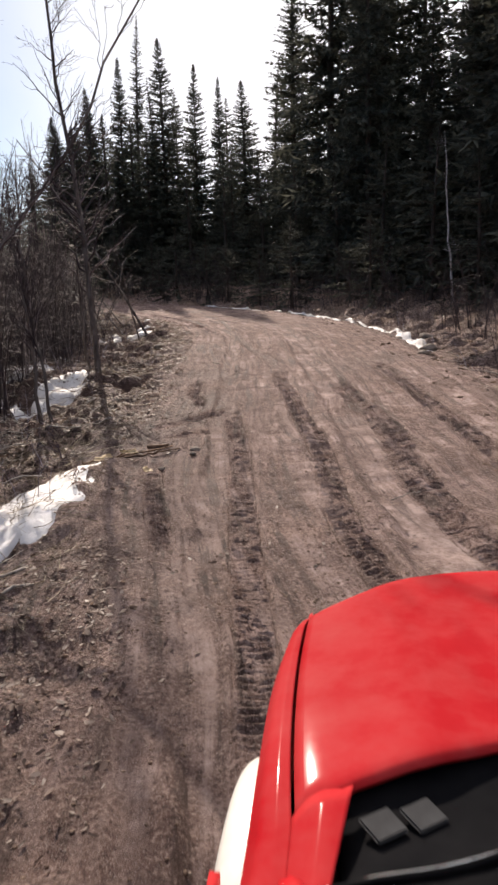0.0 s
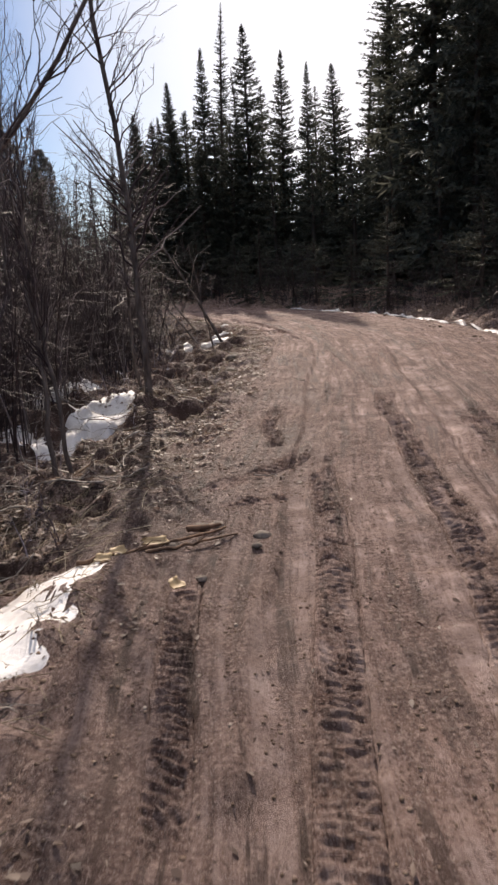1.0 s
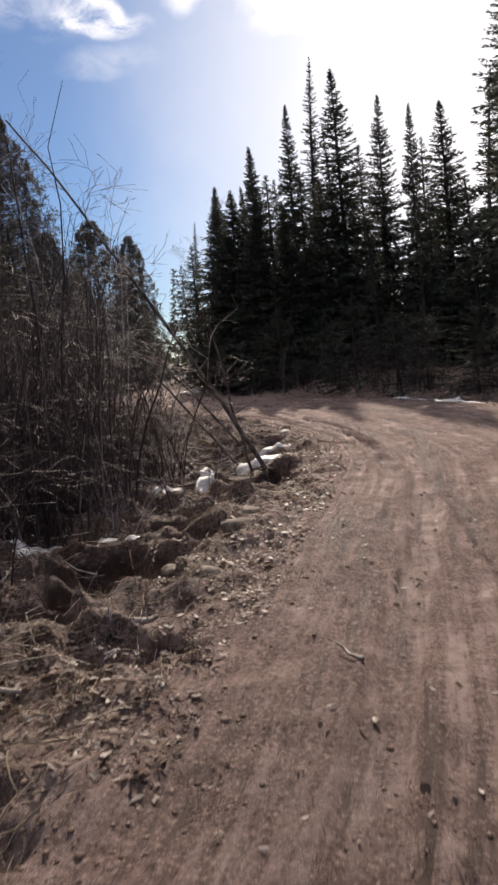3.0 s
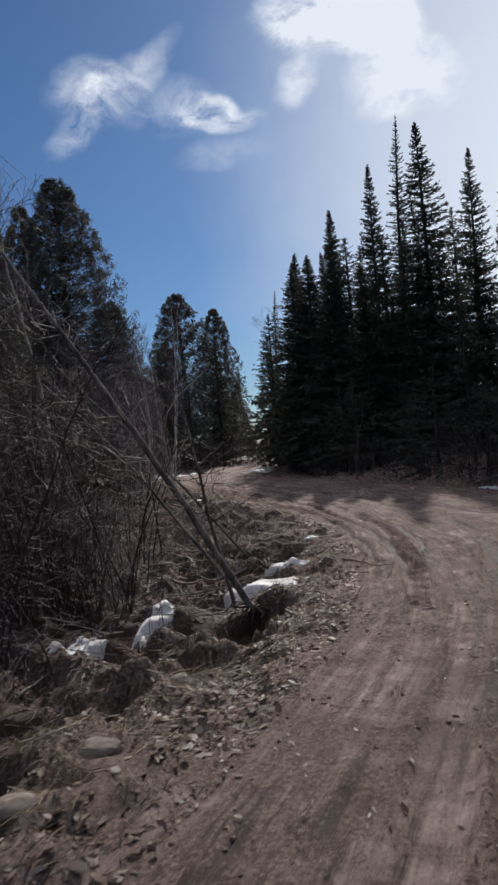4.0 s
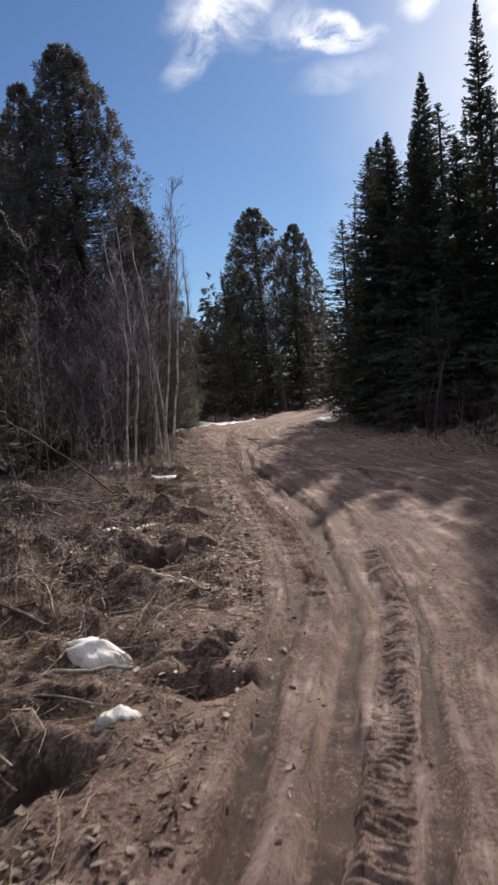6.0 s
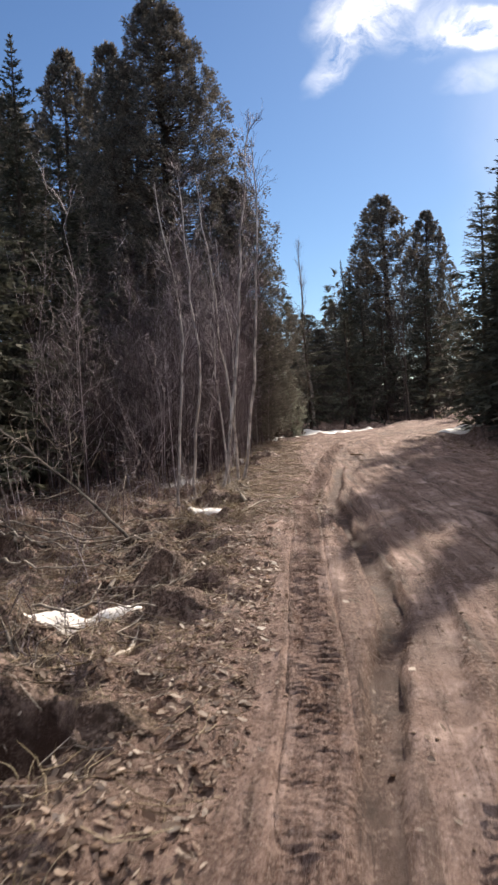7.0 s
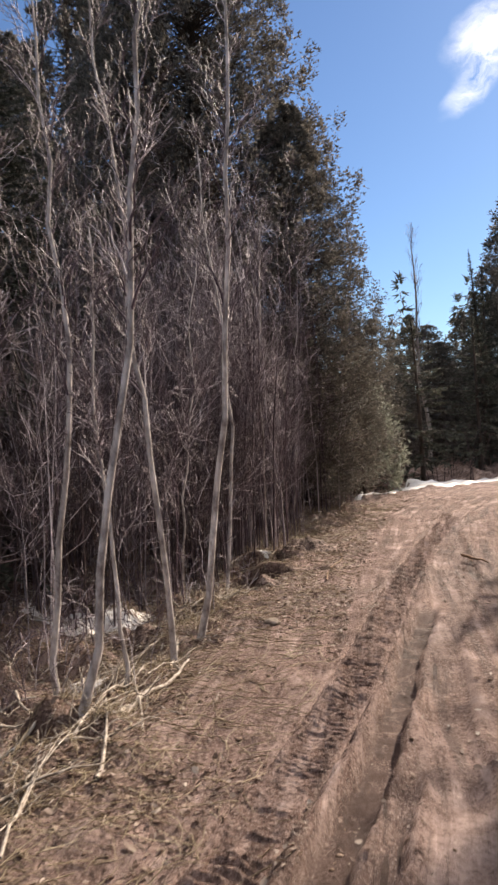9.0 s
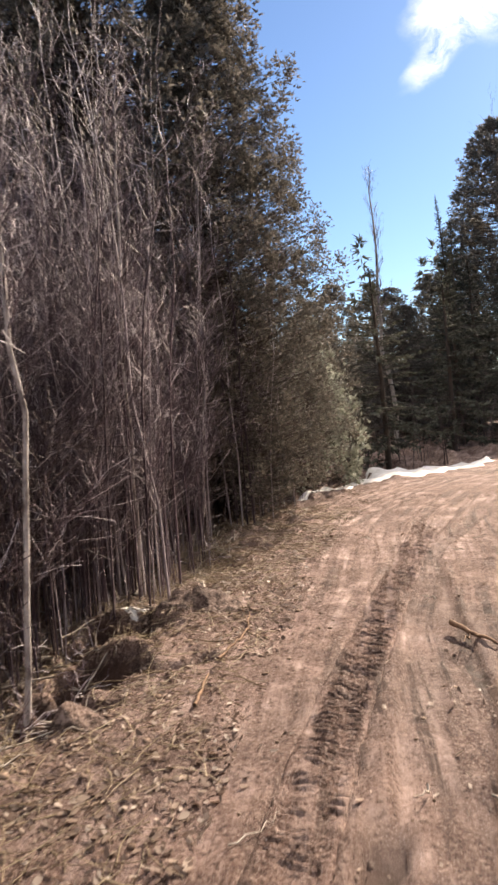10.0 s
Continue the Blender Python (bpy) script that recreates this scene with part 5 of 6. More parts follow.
ROT_WOOD = bark_material("rotten_brown_wood", (0.09, 0.05, 0.032), (0.3, 0.18, 0.11), 14.0)


def deadfall(name, seed, spots, lo, hi, label, heading=None, twigs=7, thick=0.012, wood=None, bow=0.13):
    """Fallen branches lying on the ground, with side twigs."""
    rng = np.random.default_rng(seed)
    spots = spots[hollow(spots[:, 0], spots[:, 1]) < 0.06]
    n = len(spots)
    ln = rng.uniform(lo, hi, n)
    a = rng.uniform(0, 2 * np.pi, n) if heading is None else rng.normal(heading, 0.5, n)
    q = np.linspace(-0.5, 0.5, 9)[None, :]
    bend = rng.normal(0, bow, (n, 1)) * ln[:, None] * (q * 2) ** 2
    X = spots[:, :1] + np.cos(a)[:, None] * ln[:, None] * q - np.sin(a)[:, None] * bend
    Y = spots[:, 1:] + np.sin(a)[:, None] * ln[:, None] * q + np.cos(a)[:, None] * bend
    Z = ground_z(X.ravel(), Y.ravel()).reshape(X.shape)
    Z = Z * 0.5 + Z.mean(1, keepdims=True) * 0.5 + thick + np.abs(rng.normal(0, 0.06, (n, 1))) * ln[:, None] * 0.4 + rng.normal(0, 0.012, X.shape)
    P = np.stack([X, Y, Z], -1)
    rad = thick * rng.uniform(0.5, 1.5, (n, 1)) * (1 - 0.75 * (q + 0.5))
    bp, br = limbs(rng, P, rad, n * twigs, 0.15, 1.0, (lo + hi) * 0.22, 40, 0.25, k=5, thin=0.6, wob=0.06, least=0.0025)
    return tagged(new(name, mesh_from(name, *joined(tubes(P, rad, 5), tubes(bp, br, 3)), wood or DEAD_WOOD, True)), label, "fallen branches", kind="stuff")


deadfall("fallen_branches", 210, np.concatenate([strewn(21, 60, 32, 45, -5.2, -1.4), strewn(22, 90, 32, 47, -9, -3.5)]), 0.6, 2.8, "tangle of dark grey fallen branches beside the road", 2.9, 8, 0.016, MOTTLED, 0.09)
deadfall("fallen_branches", 214, np.concatenate([strewn(28, 120, 14, 34, -3.6, -0.8), strewn(29, 130, 33, 58, -3.6, -0.9)]), 0.2, 1.0, "dark brown fallen twigs matted over the verge", None, 7, 0.008, ROT_WOOD)
deadfall("fallen_branches", 211, np.concatenate([strewn(23, 150, 45, 60, -3.2, -1.0), strewn(24, 60, 46, 62, -7, -2.5)]), 0.4, 1.9, "grey fallen sticks among the saplings", None, 6, 0.012)
deadfall("fallen_branches", 212, np.concatenate([strewn(25, 150, 12, 36, -4.2, -0.7), strewn(26, 40, 15, 50, 5.3, 8)]), 0.4, 1.6, "grey fallen sticks among dead leaves", None, 4, 0.01)


deadfall("fallen_branches", 216, strewn(36, 52, 45.8, 51.5, -1.1, -0.25), 0.5, 1.7, "long grey dead sticks heaped along the edge of the saplings", 2.3, 4, 0.011, None, 0.04)
deadfall("fallen_branches", 217, np.concatenate([strewn(37, 120, 50, 59, -1.6, -0.25), strewn(38, 110, 38, 47, -2.6, -0.7)]), 0.25, 1.2, "grey and brown dead sticks tangled at the foot of saplings", None, 6, 0.008, None, 0.06)


def straw(name, seed, spots, lo, hi, r, label, material):
    """Thin dry stalks lying every which way on the litter."""
    rng = np.random.default_rng(seed)
    spots = spots[hollow(spots[:, 0], spots[:, 1]) < 0.06]
    n = len(spots)
    a, ln = rng.uniform(0, 2 * np.pi, n), rng.uniform(lo, hi, n)[:, None]
    q = np.linspace(-0.5, 0.5, 4)[None, :]
    bow = rng.normal(0, 0.12, (n, 1)) * ln * (q * 2) ** 2
    X = spots[:, :1] + np.cos(a)[:, None] * ln * q - np.sin(a)[:, None] * bow
    Y = spots[:, 1:] + np.sin(a)[:, None] * ln * q + np.cos(a)[:, None] * bow
    s, u = along(X.ravel(), Y.ravel())
    G = sheet_z(s, u, X.ravel(), Y.ravel()).reshape(X.shape)
    Z = np.maximum(G.mean(1, keepdims=True), G) + 0.004 + np.abs(rng.normal(0, 0.12, (n, 1))) * ln * (q + 0.5)
    return tagged(new(name, mesh_from(name, *tubes(np.stack([X, Y, Z], -1), r * rng.uniform(0.5, 1.4, (n, 1)) * np.linspace(1, 0.5, 4)[None], 3), material)), label, "dry stalks", kind="stuff")


straw("dry_stalks", 431, np.concatenate([strewn(41, 1800, 12, 34, -1.4, -0.1), strewn(42, 3600, 33, 58, -3.2, 0.1), strewn(46, 3400, 44, 60, -1.3, 0.8)]), 0.08, 0.42, 0.0028, "thin pale dry stalks and twigs lying on dead leaves", GRASS)
straw("dry_stalks", 432, np.concatenate([strewn(43, 420, 12, 34, -4.5, -0.6), strewn(44, 800, 33, 58, -4.0, -0.4)]), 0.25, 0.9, 0.0045, "thin grey fallen twigs lying on dead leaves", DEAD_WOOD)
deadfall("loose_twigs", 213, strewn(27, 150, 8, 62, -0.8, 4.8), 0.12, 0.4, "small dead twigs on the dirt road", None, 1, 0.005)


def stick(points, r, label, side=3, seed=0, lift=0.008, material=None):
    """A single crooked stick along ground points."""
    rng = np.random.default_rng(300 + seed)
    line = smooth_line([(*p, 0.0) for p in points], 0.06)
    n = len(line)
    z = ground_z(line[:, 0], line[:, 1])
    line[:, 2] = z.mean() * 0.6 + z * 0.4 + r + lift + rng.normal(0, 0.006, n)
    line[:, :2] += np.cumsum(rng.normal(0, 0.006, (n, 2)), 0)
    line = line[:: max(1, n // 16)][None]
    k = line.shape[1]
    rad = (r * np.linspace(1, 0.45, k))[None]
    pieces = [tubes(line, rad, 7)]
    if side:
        bp, br = limbs(rng, line, rad, side, 0.3, 0.95, 0.35, 45, 0.2, k=5, thin=0.6, wob=0.05)
        pieces.append(tubes(bp, br, 5))
    return tagged(new("stick", mesh_from("stick", *joined(*pieces), material or DEAD_WOOD, True)), label, "stick", "sticks on the verge")


ST = "crooked grey dead stick lying at the road edge"
for i, (pts, r, sd) in enumerate([
    ([(-2.2, 22.75), (-1.9, 22.7), (-1.55, 22.42), (-1.38, 22.6)], 0.01, 3), ([(-1.75, 22.1), (-1.5, 22.05), (-1.38, 21.9)], 0.008, 1), ([(-1.3, 22.15), (-1.42, 22.55)], 0.007, 1),
    ([(-9.8, 32.5), (-10.1, 33.25), (-10.0, 33.95)], 0.017, 2), ([(-10.35, 33.1), (-10.9, 33.4)], 0.028, 1), ([(-0.1, 6.35), (0.25, 6.6), (0.7, 7.1)], 0.017, 4), ([(0.3, 6.55), (0.8, 6.9)], 0.014, 1),
    ([(-11.9, 34.3), (-12.5, 35.15), (-12.85, 35.45)], 0.022, 4), ([(-12.0, 34.55), (-12.45, 35.0)], 0.016, 2), ([(-16.0, 38.9), (-16.4, 39.4), (-16.85, 39.75)], 0.024, 2), ([(-14.15, 38.0), (-14.5, 38.35)], 0.012, 0),
    ([(-14.8, 38.6), (-15.2, 39.1), (-15.6, 39.4)], 0.011, 1), ([(-14.05, 40.15), (-13.8, 40.05), (-13.5, 40.0)], 0.022, 2), ([(-1.35, 23.7), (-1.25, 23.4)], 0.014, 0), ([(-1.15, 14.25), (-0.98, 14.4)], 0.03, 0),
    ([(0.5, 13.65), (0.35, 13.85)], 0.012, 0), ([(-6.2, 28.0), (-7.0, 28.9), (-7.4, 29.4)], 0.02, 3), ([(-5.4, 24.0), (-4.3, 24.9), (-3.6, 25.3)], 0.025, 6), ([(-10.6, 30.4), (-9.6, 31.0), (-8.8, 31.2)], 0.022, 6),
    ([(-11.2, 30.2), (-10.2, 31.1), (-9.4, 31.6)], 0.026, 6), ([(-11.9, 30.6), (-10.8, 31.5), (-9.7, 32.0)], 0.02, 6), ([(-7.6, 28.3), (-7.2, 28.7), (-6.7, 28.8)], 0.016, 2), ([(-12.8, 30.4), (-11.3, 30.3), (-9.8, 30.7)], 0.026, 8), ([(-10.9, 29.6), (-10.0, 29.6), (-9.1, 30.0)], 0.024, 8), ([(-11.6, 29.9), (-10.4, 30.0), (-9.4, 30.4)], 0.018, 8),
    ([(-4.6, 22.0), (-3.9, 23.0), (-3.1, 24.0)], 0.018, 6), ([(-4.3, 21.6), (-3.7, 22.7), (-3.0, 23.7)], 0.014, 6), ([(-5.0, 22.8), (-4.2, 23.6), (-3.4, 24.3)], 0.014, 6), ([(-5.4, 26.6), (-4.7, 26.5), (-4.2, 26.3)], 0.03, 4), ([(-1.6, 20.2), (-2.2, 19.9), (-2.9, 20.0)], 0.02, 5), ([(0.45, 7.0), (0.68, 7.12)], 0.024, 0)]):
    brown = i in (0, 1, 2, 5, 6, 10, 11, 12, 30)
    stick(pts, r * (0.75 if 18 <= i <= 24 else 1.0), "crooked brown dead stick lying at the road edge" if brown else ST, sd, i, 0.14 if 18 <= i <= 24 else 0.008, ROT_WOOD if brown else None)

# ---- snow ----


def snow_patch(x, y, rx, ry, rot, h, seed, top=None, label="patch of old dirty snow melting on the verge"):
    n, m = 48, 12
    a, q = np.meshgrid(np.linspace(0, 2 * np.pi, n, endpoint=False), np.linspace(0.02, 1, m), indexing="ij")
    wob = 1 + 0.3 * vnoise(np.cos(a) * 1.2 + seed, np.sin(a) * 1.2, 0.7, seed % 40) + 0.2 * vnoise(np.cos(a) * 3 + seed, np.sin(a) * 3, 0.45, seed % 31) + 0.1 * vnoise(np.cos(a) * 8 + seed, np.sin(a) * 8, 0.45, seed % 29)
    px, py = q * rx * wob * np.cos(a), q * ry * wob * np.sin(a)
    c, s = math.cos(rot), math.sin(rot)
    X, Y = x + px * c - py * s, y + px * s + py * c
    G = ground_z(X.ravel(), Y.ravel()).reshape(X.shape) + 0.35 * hollow(X, Y)
    level = (G.mean() + 0.02 + 0.18 * h if top is None else top) + 0.025 * vnoise(X, Y, 0.35, 41) + 0.01 * vnoise(X, Y, 0.11, 42)
    cap = 0.05 + 0.3 * h + (0.0 if top is None else 0.07)
    Z = G + np.clip(level - G, 0.012, cap) * (1 - q**5) + 0.008 * vnoise(X, Y, 0.06, 43) - 0.03 * q**10
    i = np.arange(n * m).reshape(n, m)
    j = np.roll(i, -1, 0)
    F = np.stack([i[:, :-1], i[:, 1:], j[:, 1:], j[:, :-1]], -1).reshape(-1, 4)
    return tagged(new("snow_patch", mesh_from("snow_patch", np.stack([X, Y, Z], -1), F, SNOW, True)), label, "snow patch", "snow patches on the verge")


for i, (x, y, rx, ry, rot, h, *top) in enumerate([
    (-0.12, 5.0, 0.36, 1.45, -0.05, 0.08), (-2.05, 11.7, 0.5, 0.95, 0.1, 0.1), (-3.1, 10.6, 0.7, 0.6, 0.0, 0.08), (-3.4, 13.4, 0.6, 0.5, 0.0, 0.08), (-3.6, 16.6, 0.7, 0.4, 0.1, 0.2), (-2.9, 17.2, 0.55, 0.32, 0.2, 0.2), (-3.3, 19.3, 0.14, 0.5, 0.15, 0.02),
    (-3.3, 20.5, 0.12, 0.6, 0.2, 0.02), (-2.82, 21.9, 0.42, 0.26, 0.2, 0.12, -0.06), (-2.98, 23.0, 0.33, 0.13, 0.3, 0.06, -0.05), (-3.15, 24.25, 0.11, 0.07, 0.3, 0.05), (-4.35, 25.2, 0.27, 0.13, 0.3, 0.02, -0.03),
    (-7.78, 28.72, 0.58, 0.34, 1.3, 0.3, -0.1), (-10.15, 32.25, 0.34, 0.2, 0.6, 0.12), (-15.4, 35.7, 0.8, 0.4, 0.5, 0.12), (-13.5, 34.9, 0.22, 0.14, 0.5, 0.04), (-16.75, 38.75, 0.42, 0.12, 0.8, 0.02), (-4.3, 8.6, 0.8, 0.6, 0.3, 0.1), (-5.2, 13.0, 0.9, 0.5, 0.3, 0.1)]):
    snow_patch(x, y, rx, ry, rot, h, 70 + i, *top)


def snow_ribbon(s0, s1, u0, wide, h, seed, label):
    """A broken bank of snow along the side of the road."""
    s = np.arange(s0, s1, 0.12)
    q = np.linspace(-1, 1, 11)
    S, Q = np.meshgrid(s, q, indexing="ij")
    ends = np.minimum(smoothstep(s0, s0 + 1.2, S), 1 - smoothstep(s1 - 1.2, s1, S))
    w = wide * np.clip(0.75 + 0.6 * vnoise(S, S * 0, 1.1, seed) + 0.35 * vnoise(S, S * 0, 0.4, seed + 1), 0.12, 2) * ends
    U = u0 + 0.3 * vnoise(S, S * 0 + 3, 2.5, seed + 2) + Q * w + 0.08 * vnoise(S, Q, 0.3, seed)
    X, Y = place(S.ravel(), U.ravel())
    G = lie(S.ravel(), U.ravel(), X, Y).reshape(S.shape)
    Z = G.reshape(S.shape) + h * (1 - np.abs(Q) ** 3) * (0.7 + 0.5 * vnoise(X, Y, 0.5, seed).reshape(S.shape)) - 0.07 * np.abs(Q) ** 8 - 0.12 * (1 - ends)
    i = np.arange(S.size).reshape(S.shape)
    F = np.stack([i[:-1, :-1], i[:-1, 1:], i[1:, 1:], i[1:, :-1]], -1).reshape(-1, 4)
    return tagged(new("snow_bank", mesh_from("snow_bank", np.stack([X.reshape(S.shape), Y.reshape(S.shape), Z], -1), F, SNOW, True)), label, "snow bank", "snow banks beside the road")


BANK = "long thin bank of old snow along the road edge"
far0 = float(along(-20.3, 44.6)[0][0])
snow_ribbon(far0 - 0.6, far0 + 8.5, -0.7, 0.7, 0.08, 81, BANK)
snow_ribbon(far0 + 1.5, far0 + 14, 5.2, 0.75, 0.12, 84, BANK)
r0 = float(along(4.5, 15.5)[0][0])
r1 = float(along(-1.5, 34.5)[0][0])
snow_ribbon(r0, r1 + 1, 5.75, 0.2, 0.07, 87, BANK)

# ---- litter, clods, grass ----


def leaf_litter(name, seed, n, s0, s1, u0, u1, size, label, material, fade=1.0):
    rng = np.random.default_rng(seed)
    s, u = rng.uniform(s0, s1, n), u0 + (u1 - u0) * rng.random(n) ** fade
    x, y = place(s, u)
    keep = 1.7 * vnoise(x, y, 0.7, 51) + 1.0 * vnoise(x, y, 0.25, 52) > rng.uniform(-1.2, 0.9, n)
    s, u, x, y = s[keep], u[keep], x[keep], y[keep]
    bare = (u < -1.1) & (u > -5.5) & (((s > 18) & (s < 37)) | ((s > 43) & (u < -2.2))) & (vnoise(x, y, 0.55, 23) + 0.5 * vnoise(x, y, 0.2, 24) > 0.1)
    bare |= hollow(x, y) > rng.uniform(0.05, 0.25, len(x))
    s, u, x, y = s[~bare], u[~bare], x[~bare], y[~bare]
    n = len(x)
    z = sheet_z(s, u, x, y) + rng.uniform(0.002, 0.012, n)
    a = rng.uniform(0, 2 * np.pi, n)
    d = unit(np.stack([np.cos(a), np.sin(a), rng.normal(0, 0.28, n)], 1))
    side = unit(np.cross(d, np.stack([rng.normal(0, 0.35, n), rng.normal(0, 0.35, n), np.ones(n)], 1)))
    ln = size * rng.uniform(0.4, 1.7, n)[:, None]
    c = np.stack([x, y, z], 1)
    up = np.array([0, 0, 1.0]) * ln
    rise, droop = up * rng.uniform(0.0, 0.3, (n, 1)), up * rng.uniform(0.0, 0.45, (n, 1))
    wd = side * ln * rng.uniform(0.1, 0.62, (n, 1))
    jag = 1 + rng.uniform(-0.7, 0.5, (n, 4))[..., None]
    V = np.stack([c - d * ln, c + wd * jag[:, 0] * 0.9 - d * ln * 0.35 + rise, c + wd * jag[:, 1] + d * ln * 0.4 + rise + droop * 0.4, c + d * ln * 1.1 + droop,
                  c - wd * jag[:, 2] + d * ln * 0.45 + rise * 0.6 + droop * 0.3, c - wd * jag[:, 3] * 0.9 - d * ln * 0.3 + rise * 0.8], 1)
    F = (np.array([(0, 1, 2, 3), (0, 3, 4, 5)])[None] + 6 * np.arange(n)[:, None, None]).reshape(-1, 4)
    tagged(new(name, mesh_from(name, V, F, material)), label, "leaf litter", kind="stuff")


leaf_litter("dead_leaves", 401, 85000, 9, 62, -4.2, 0.2, 0.018, "dead brown leaves strewn over the verge", LEAF, 0.8)
leaf_litter("dead_leaves", 405, 32000, 16, 44, -3.4, 0.15, 0.025, "large curled tan dead leaves matted over the verge", LEAF, 0.8)
leaf_litter("dead_leaves", 404, 40000, 43, 62, -1.4, 0.95, 0.019, "tan dead leaves and straw trodden into the road edge", LEAF, 1.3)
leaf_litter("dead_leaves", 402, 15000, 8, 62, -0.3, 2.4, 0.016, "scattered dead leaves on the dirt road", LEAF, 2.0)
leaf_litter("dead_leaves", 403, 14000, 10, 60, 5.0, 9.0, 0.035, "dead leaves on the far bank of the road", LEAF)


def clods(name, seed, n, s0, s1, u0, u1, lo, hi, label, power=3.0, fade=1.0):
    """Small stones and lumps of dirt pressed into the road."""
    rng = np.random.default_rng(seed)
    t = (1 + 5**0.5) / 2
    ico = unit(np.array([(-1, t, 0), (1, t, 0), (-1, -t, 0), (1, -t, 0), (0, -1, t), (0, 1, t), (0, -1, -t), (0, 1, -t), (t, 0, -1), (t, 0, 1), (-t, 0, -1), (-t, 0, 1)], float))
    tri = np.array([(0, 11, 5), (0, 5, 1), (0, 1, 7), (0, 7, 10), (0, 10, 11), (1, 5, 9), (5, 11, 4), (11, 10, 2), (10, 7, 6), (7, 1, 8), (3, 9, 4), (3, 4, 2), (3, 2, 6), (3, 6, 8), (3, 8, 9), (4, 9, 5), (2, 4, 11), (6, 2, 10), (8, 6, 7), (9, 8, 1)])
    s, u = rng.uniform(s0, s1, n), u0 + (u1 - u0) * rng.random(n) ** fade
    x, y = place(s, u)
    keep = vnoise(x, y, 0.9, 55) + 0.5 * vnoise(x, y, 0.3, 56) > rng.uniform(-1.0, 0.7, n)
    s, u, x, y = s[keep], u[keep], x[keep], y[keep]
    n = len(x)
    r = lo + (hi - lo) * rng.random(n) ** power
    shape = ico[None] * rng.uniform(0.65, 1.2, (n, 12, 1)) * r[:, None, None] * rng.uniform([0.8, 0.8, 0.45], [1.3, 1.3, 0.8], (n, 3))[:, None]
    V = shape + np.stack([x, y, sheet_z(s, u, x, y) + r * 0.12], 1)[:, None]
    F = (tri[None] + 12 * np.arange(n)[:, None, None]).reshape(-1, 3)
    return tagged(new(name, mesh_from(name, V, F, STONE)), label, "clods", kind="stuff")


clods("dirt_clods", 411, 9000, 8, 62, -1.4, 4.8, 0.005, 0.02, "small brown clods and pebbles on the road", 4.0)
clods("dirt_clods", 414, 14000, 8, 22, -1.2, 2.2, 0.004, 0.013, "fine gravel and crumbs of soil on the road", 3.0, 1.2)
clods("dirt_clods", 412, 3000, 9, 60, -1.8, 0.5, 0.01, 0.026, "lumps of dark soil along the road edge", 4.5)
clods("dirt_clods", 415, 2600, 16, 60, -3.4, -0.1, 0.008, 0.03, "lumps of brown soil and stones along the verge", 2.6)
clods("dirt_clods", 413, 1400, 12, 60, 4.4, 6.4, 0.012, 0.06, "lumps of dark soil along the far road edge", 3.0)


def dry_grass(name, seed, n, s0, s1, u0, u1, label):
    rng = np.random.default_rng(seed)
    tufts = strewn(seed, n, s0, s1, u0, u1)
    tufts = tufts[hollow(tufts[:, 0], tufts[:, 1]) < 0.05]
    n = len(tufts)
    k = 14
    at = np.repeat(tufts, k, 0) + rng.normal(0, 0.06, (n * k, 2))
    z = ground_z(at[:, 0], at[:, 1])
    h = np.repeat(rng.uniform(0.07, 0.22, n), k) * rng.uniform(0.4, 1.2, n * k)
    a = rng.uniform(0, 2 * np.pi, n * k)
    flop = rng.uniform(0.2, 1.5, n * k)[:, None]
    q = np.linspace(0, 1, 4)[None, :, None]
    out = np.stack([np.cos(a), np.sin(a), np.zeros(n * k)], 1) * h[:, None] * flop
    P = np.concatenate([at, z[:, None]], 1)[:, None] + out[:, None] * q**1.6 + np.array([0, 0, 1.0]) * (h[:, None, None] * (q - 0.55 * q**2 * np.minimum(flop, 1)[:, None]))
    rad = np.full((n * k, 1), 0.0028) * (1 - 0.8 * q[..., 0])
    return tagged(new(name, mesh_from(name, *tubes(P, rad, 3), GRASS)), label, "dry grass", kind="stuff")


dry_grass("dry_grass", 421, 560, 34, 60, -2.8, -0.3, "straw-coloured dead grass flattened on the verge")
dry_grass("dry_grass", 423, 240, 43.5, 57, -1.3, -0.25, "pale straw-coloured grass at the foot of saplings")
dry_grass("dry_grass", 422, 120, 12, 33, -1.6, -0.5, "straw-coloured dead grass among dead leaves")


def boulder(x, y, r, seed, label):
    bm = bmesh.new()
    bmesh.ops.create_icosphere(bm, subdivisions=3, radius=r)
    for v in bm.verts:
        k = 1 + 0.28 * noise.noise(v.co / r * 1.3 + Vector((seed, 0, 0))) + 0.1 * noise.noise(v.co / r * 4 + Vector((0, seed, 0)))
        v.co = Vector((v.co.x * k * 1.25, v.co.y * k, v.co.z * k * 0.6))
    ob = part("stone", bm, ROCK, None, label, True)
    ob["category"], ob["group"] = "stone", "stones on the verge"
    ob.matrix_basis = Matrix.Translation((x, y, gz(x, y) + r * 0.12)) @ Matrix.Rotation(seed, 4, "Z")


ROCK = bark_material("brown_stone", (0.1, 0.075, 0.058), (0.32, 0.26, 0.21), 10.0, (1, 1, 1))
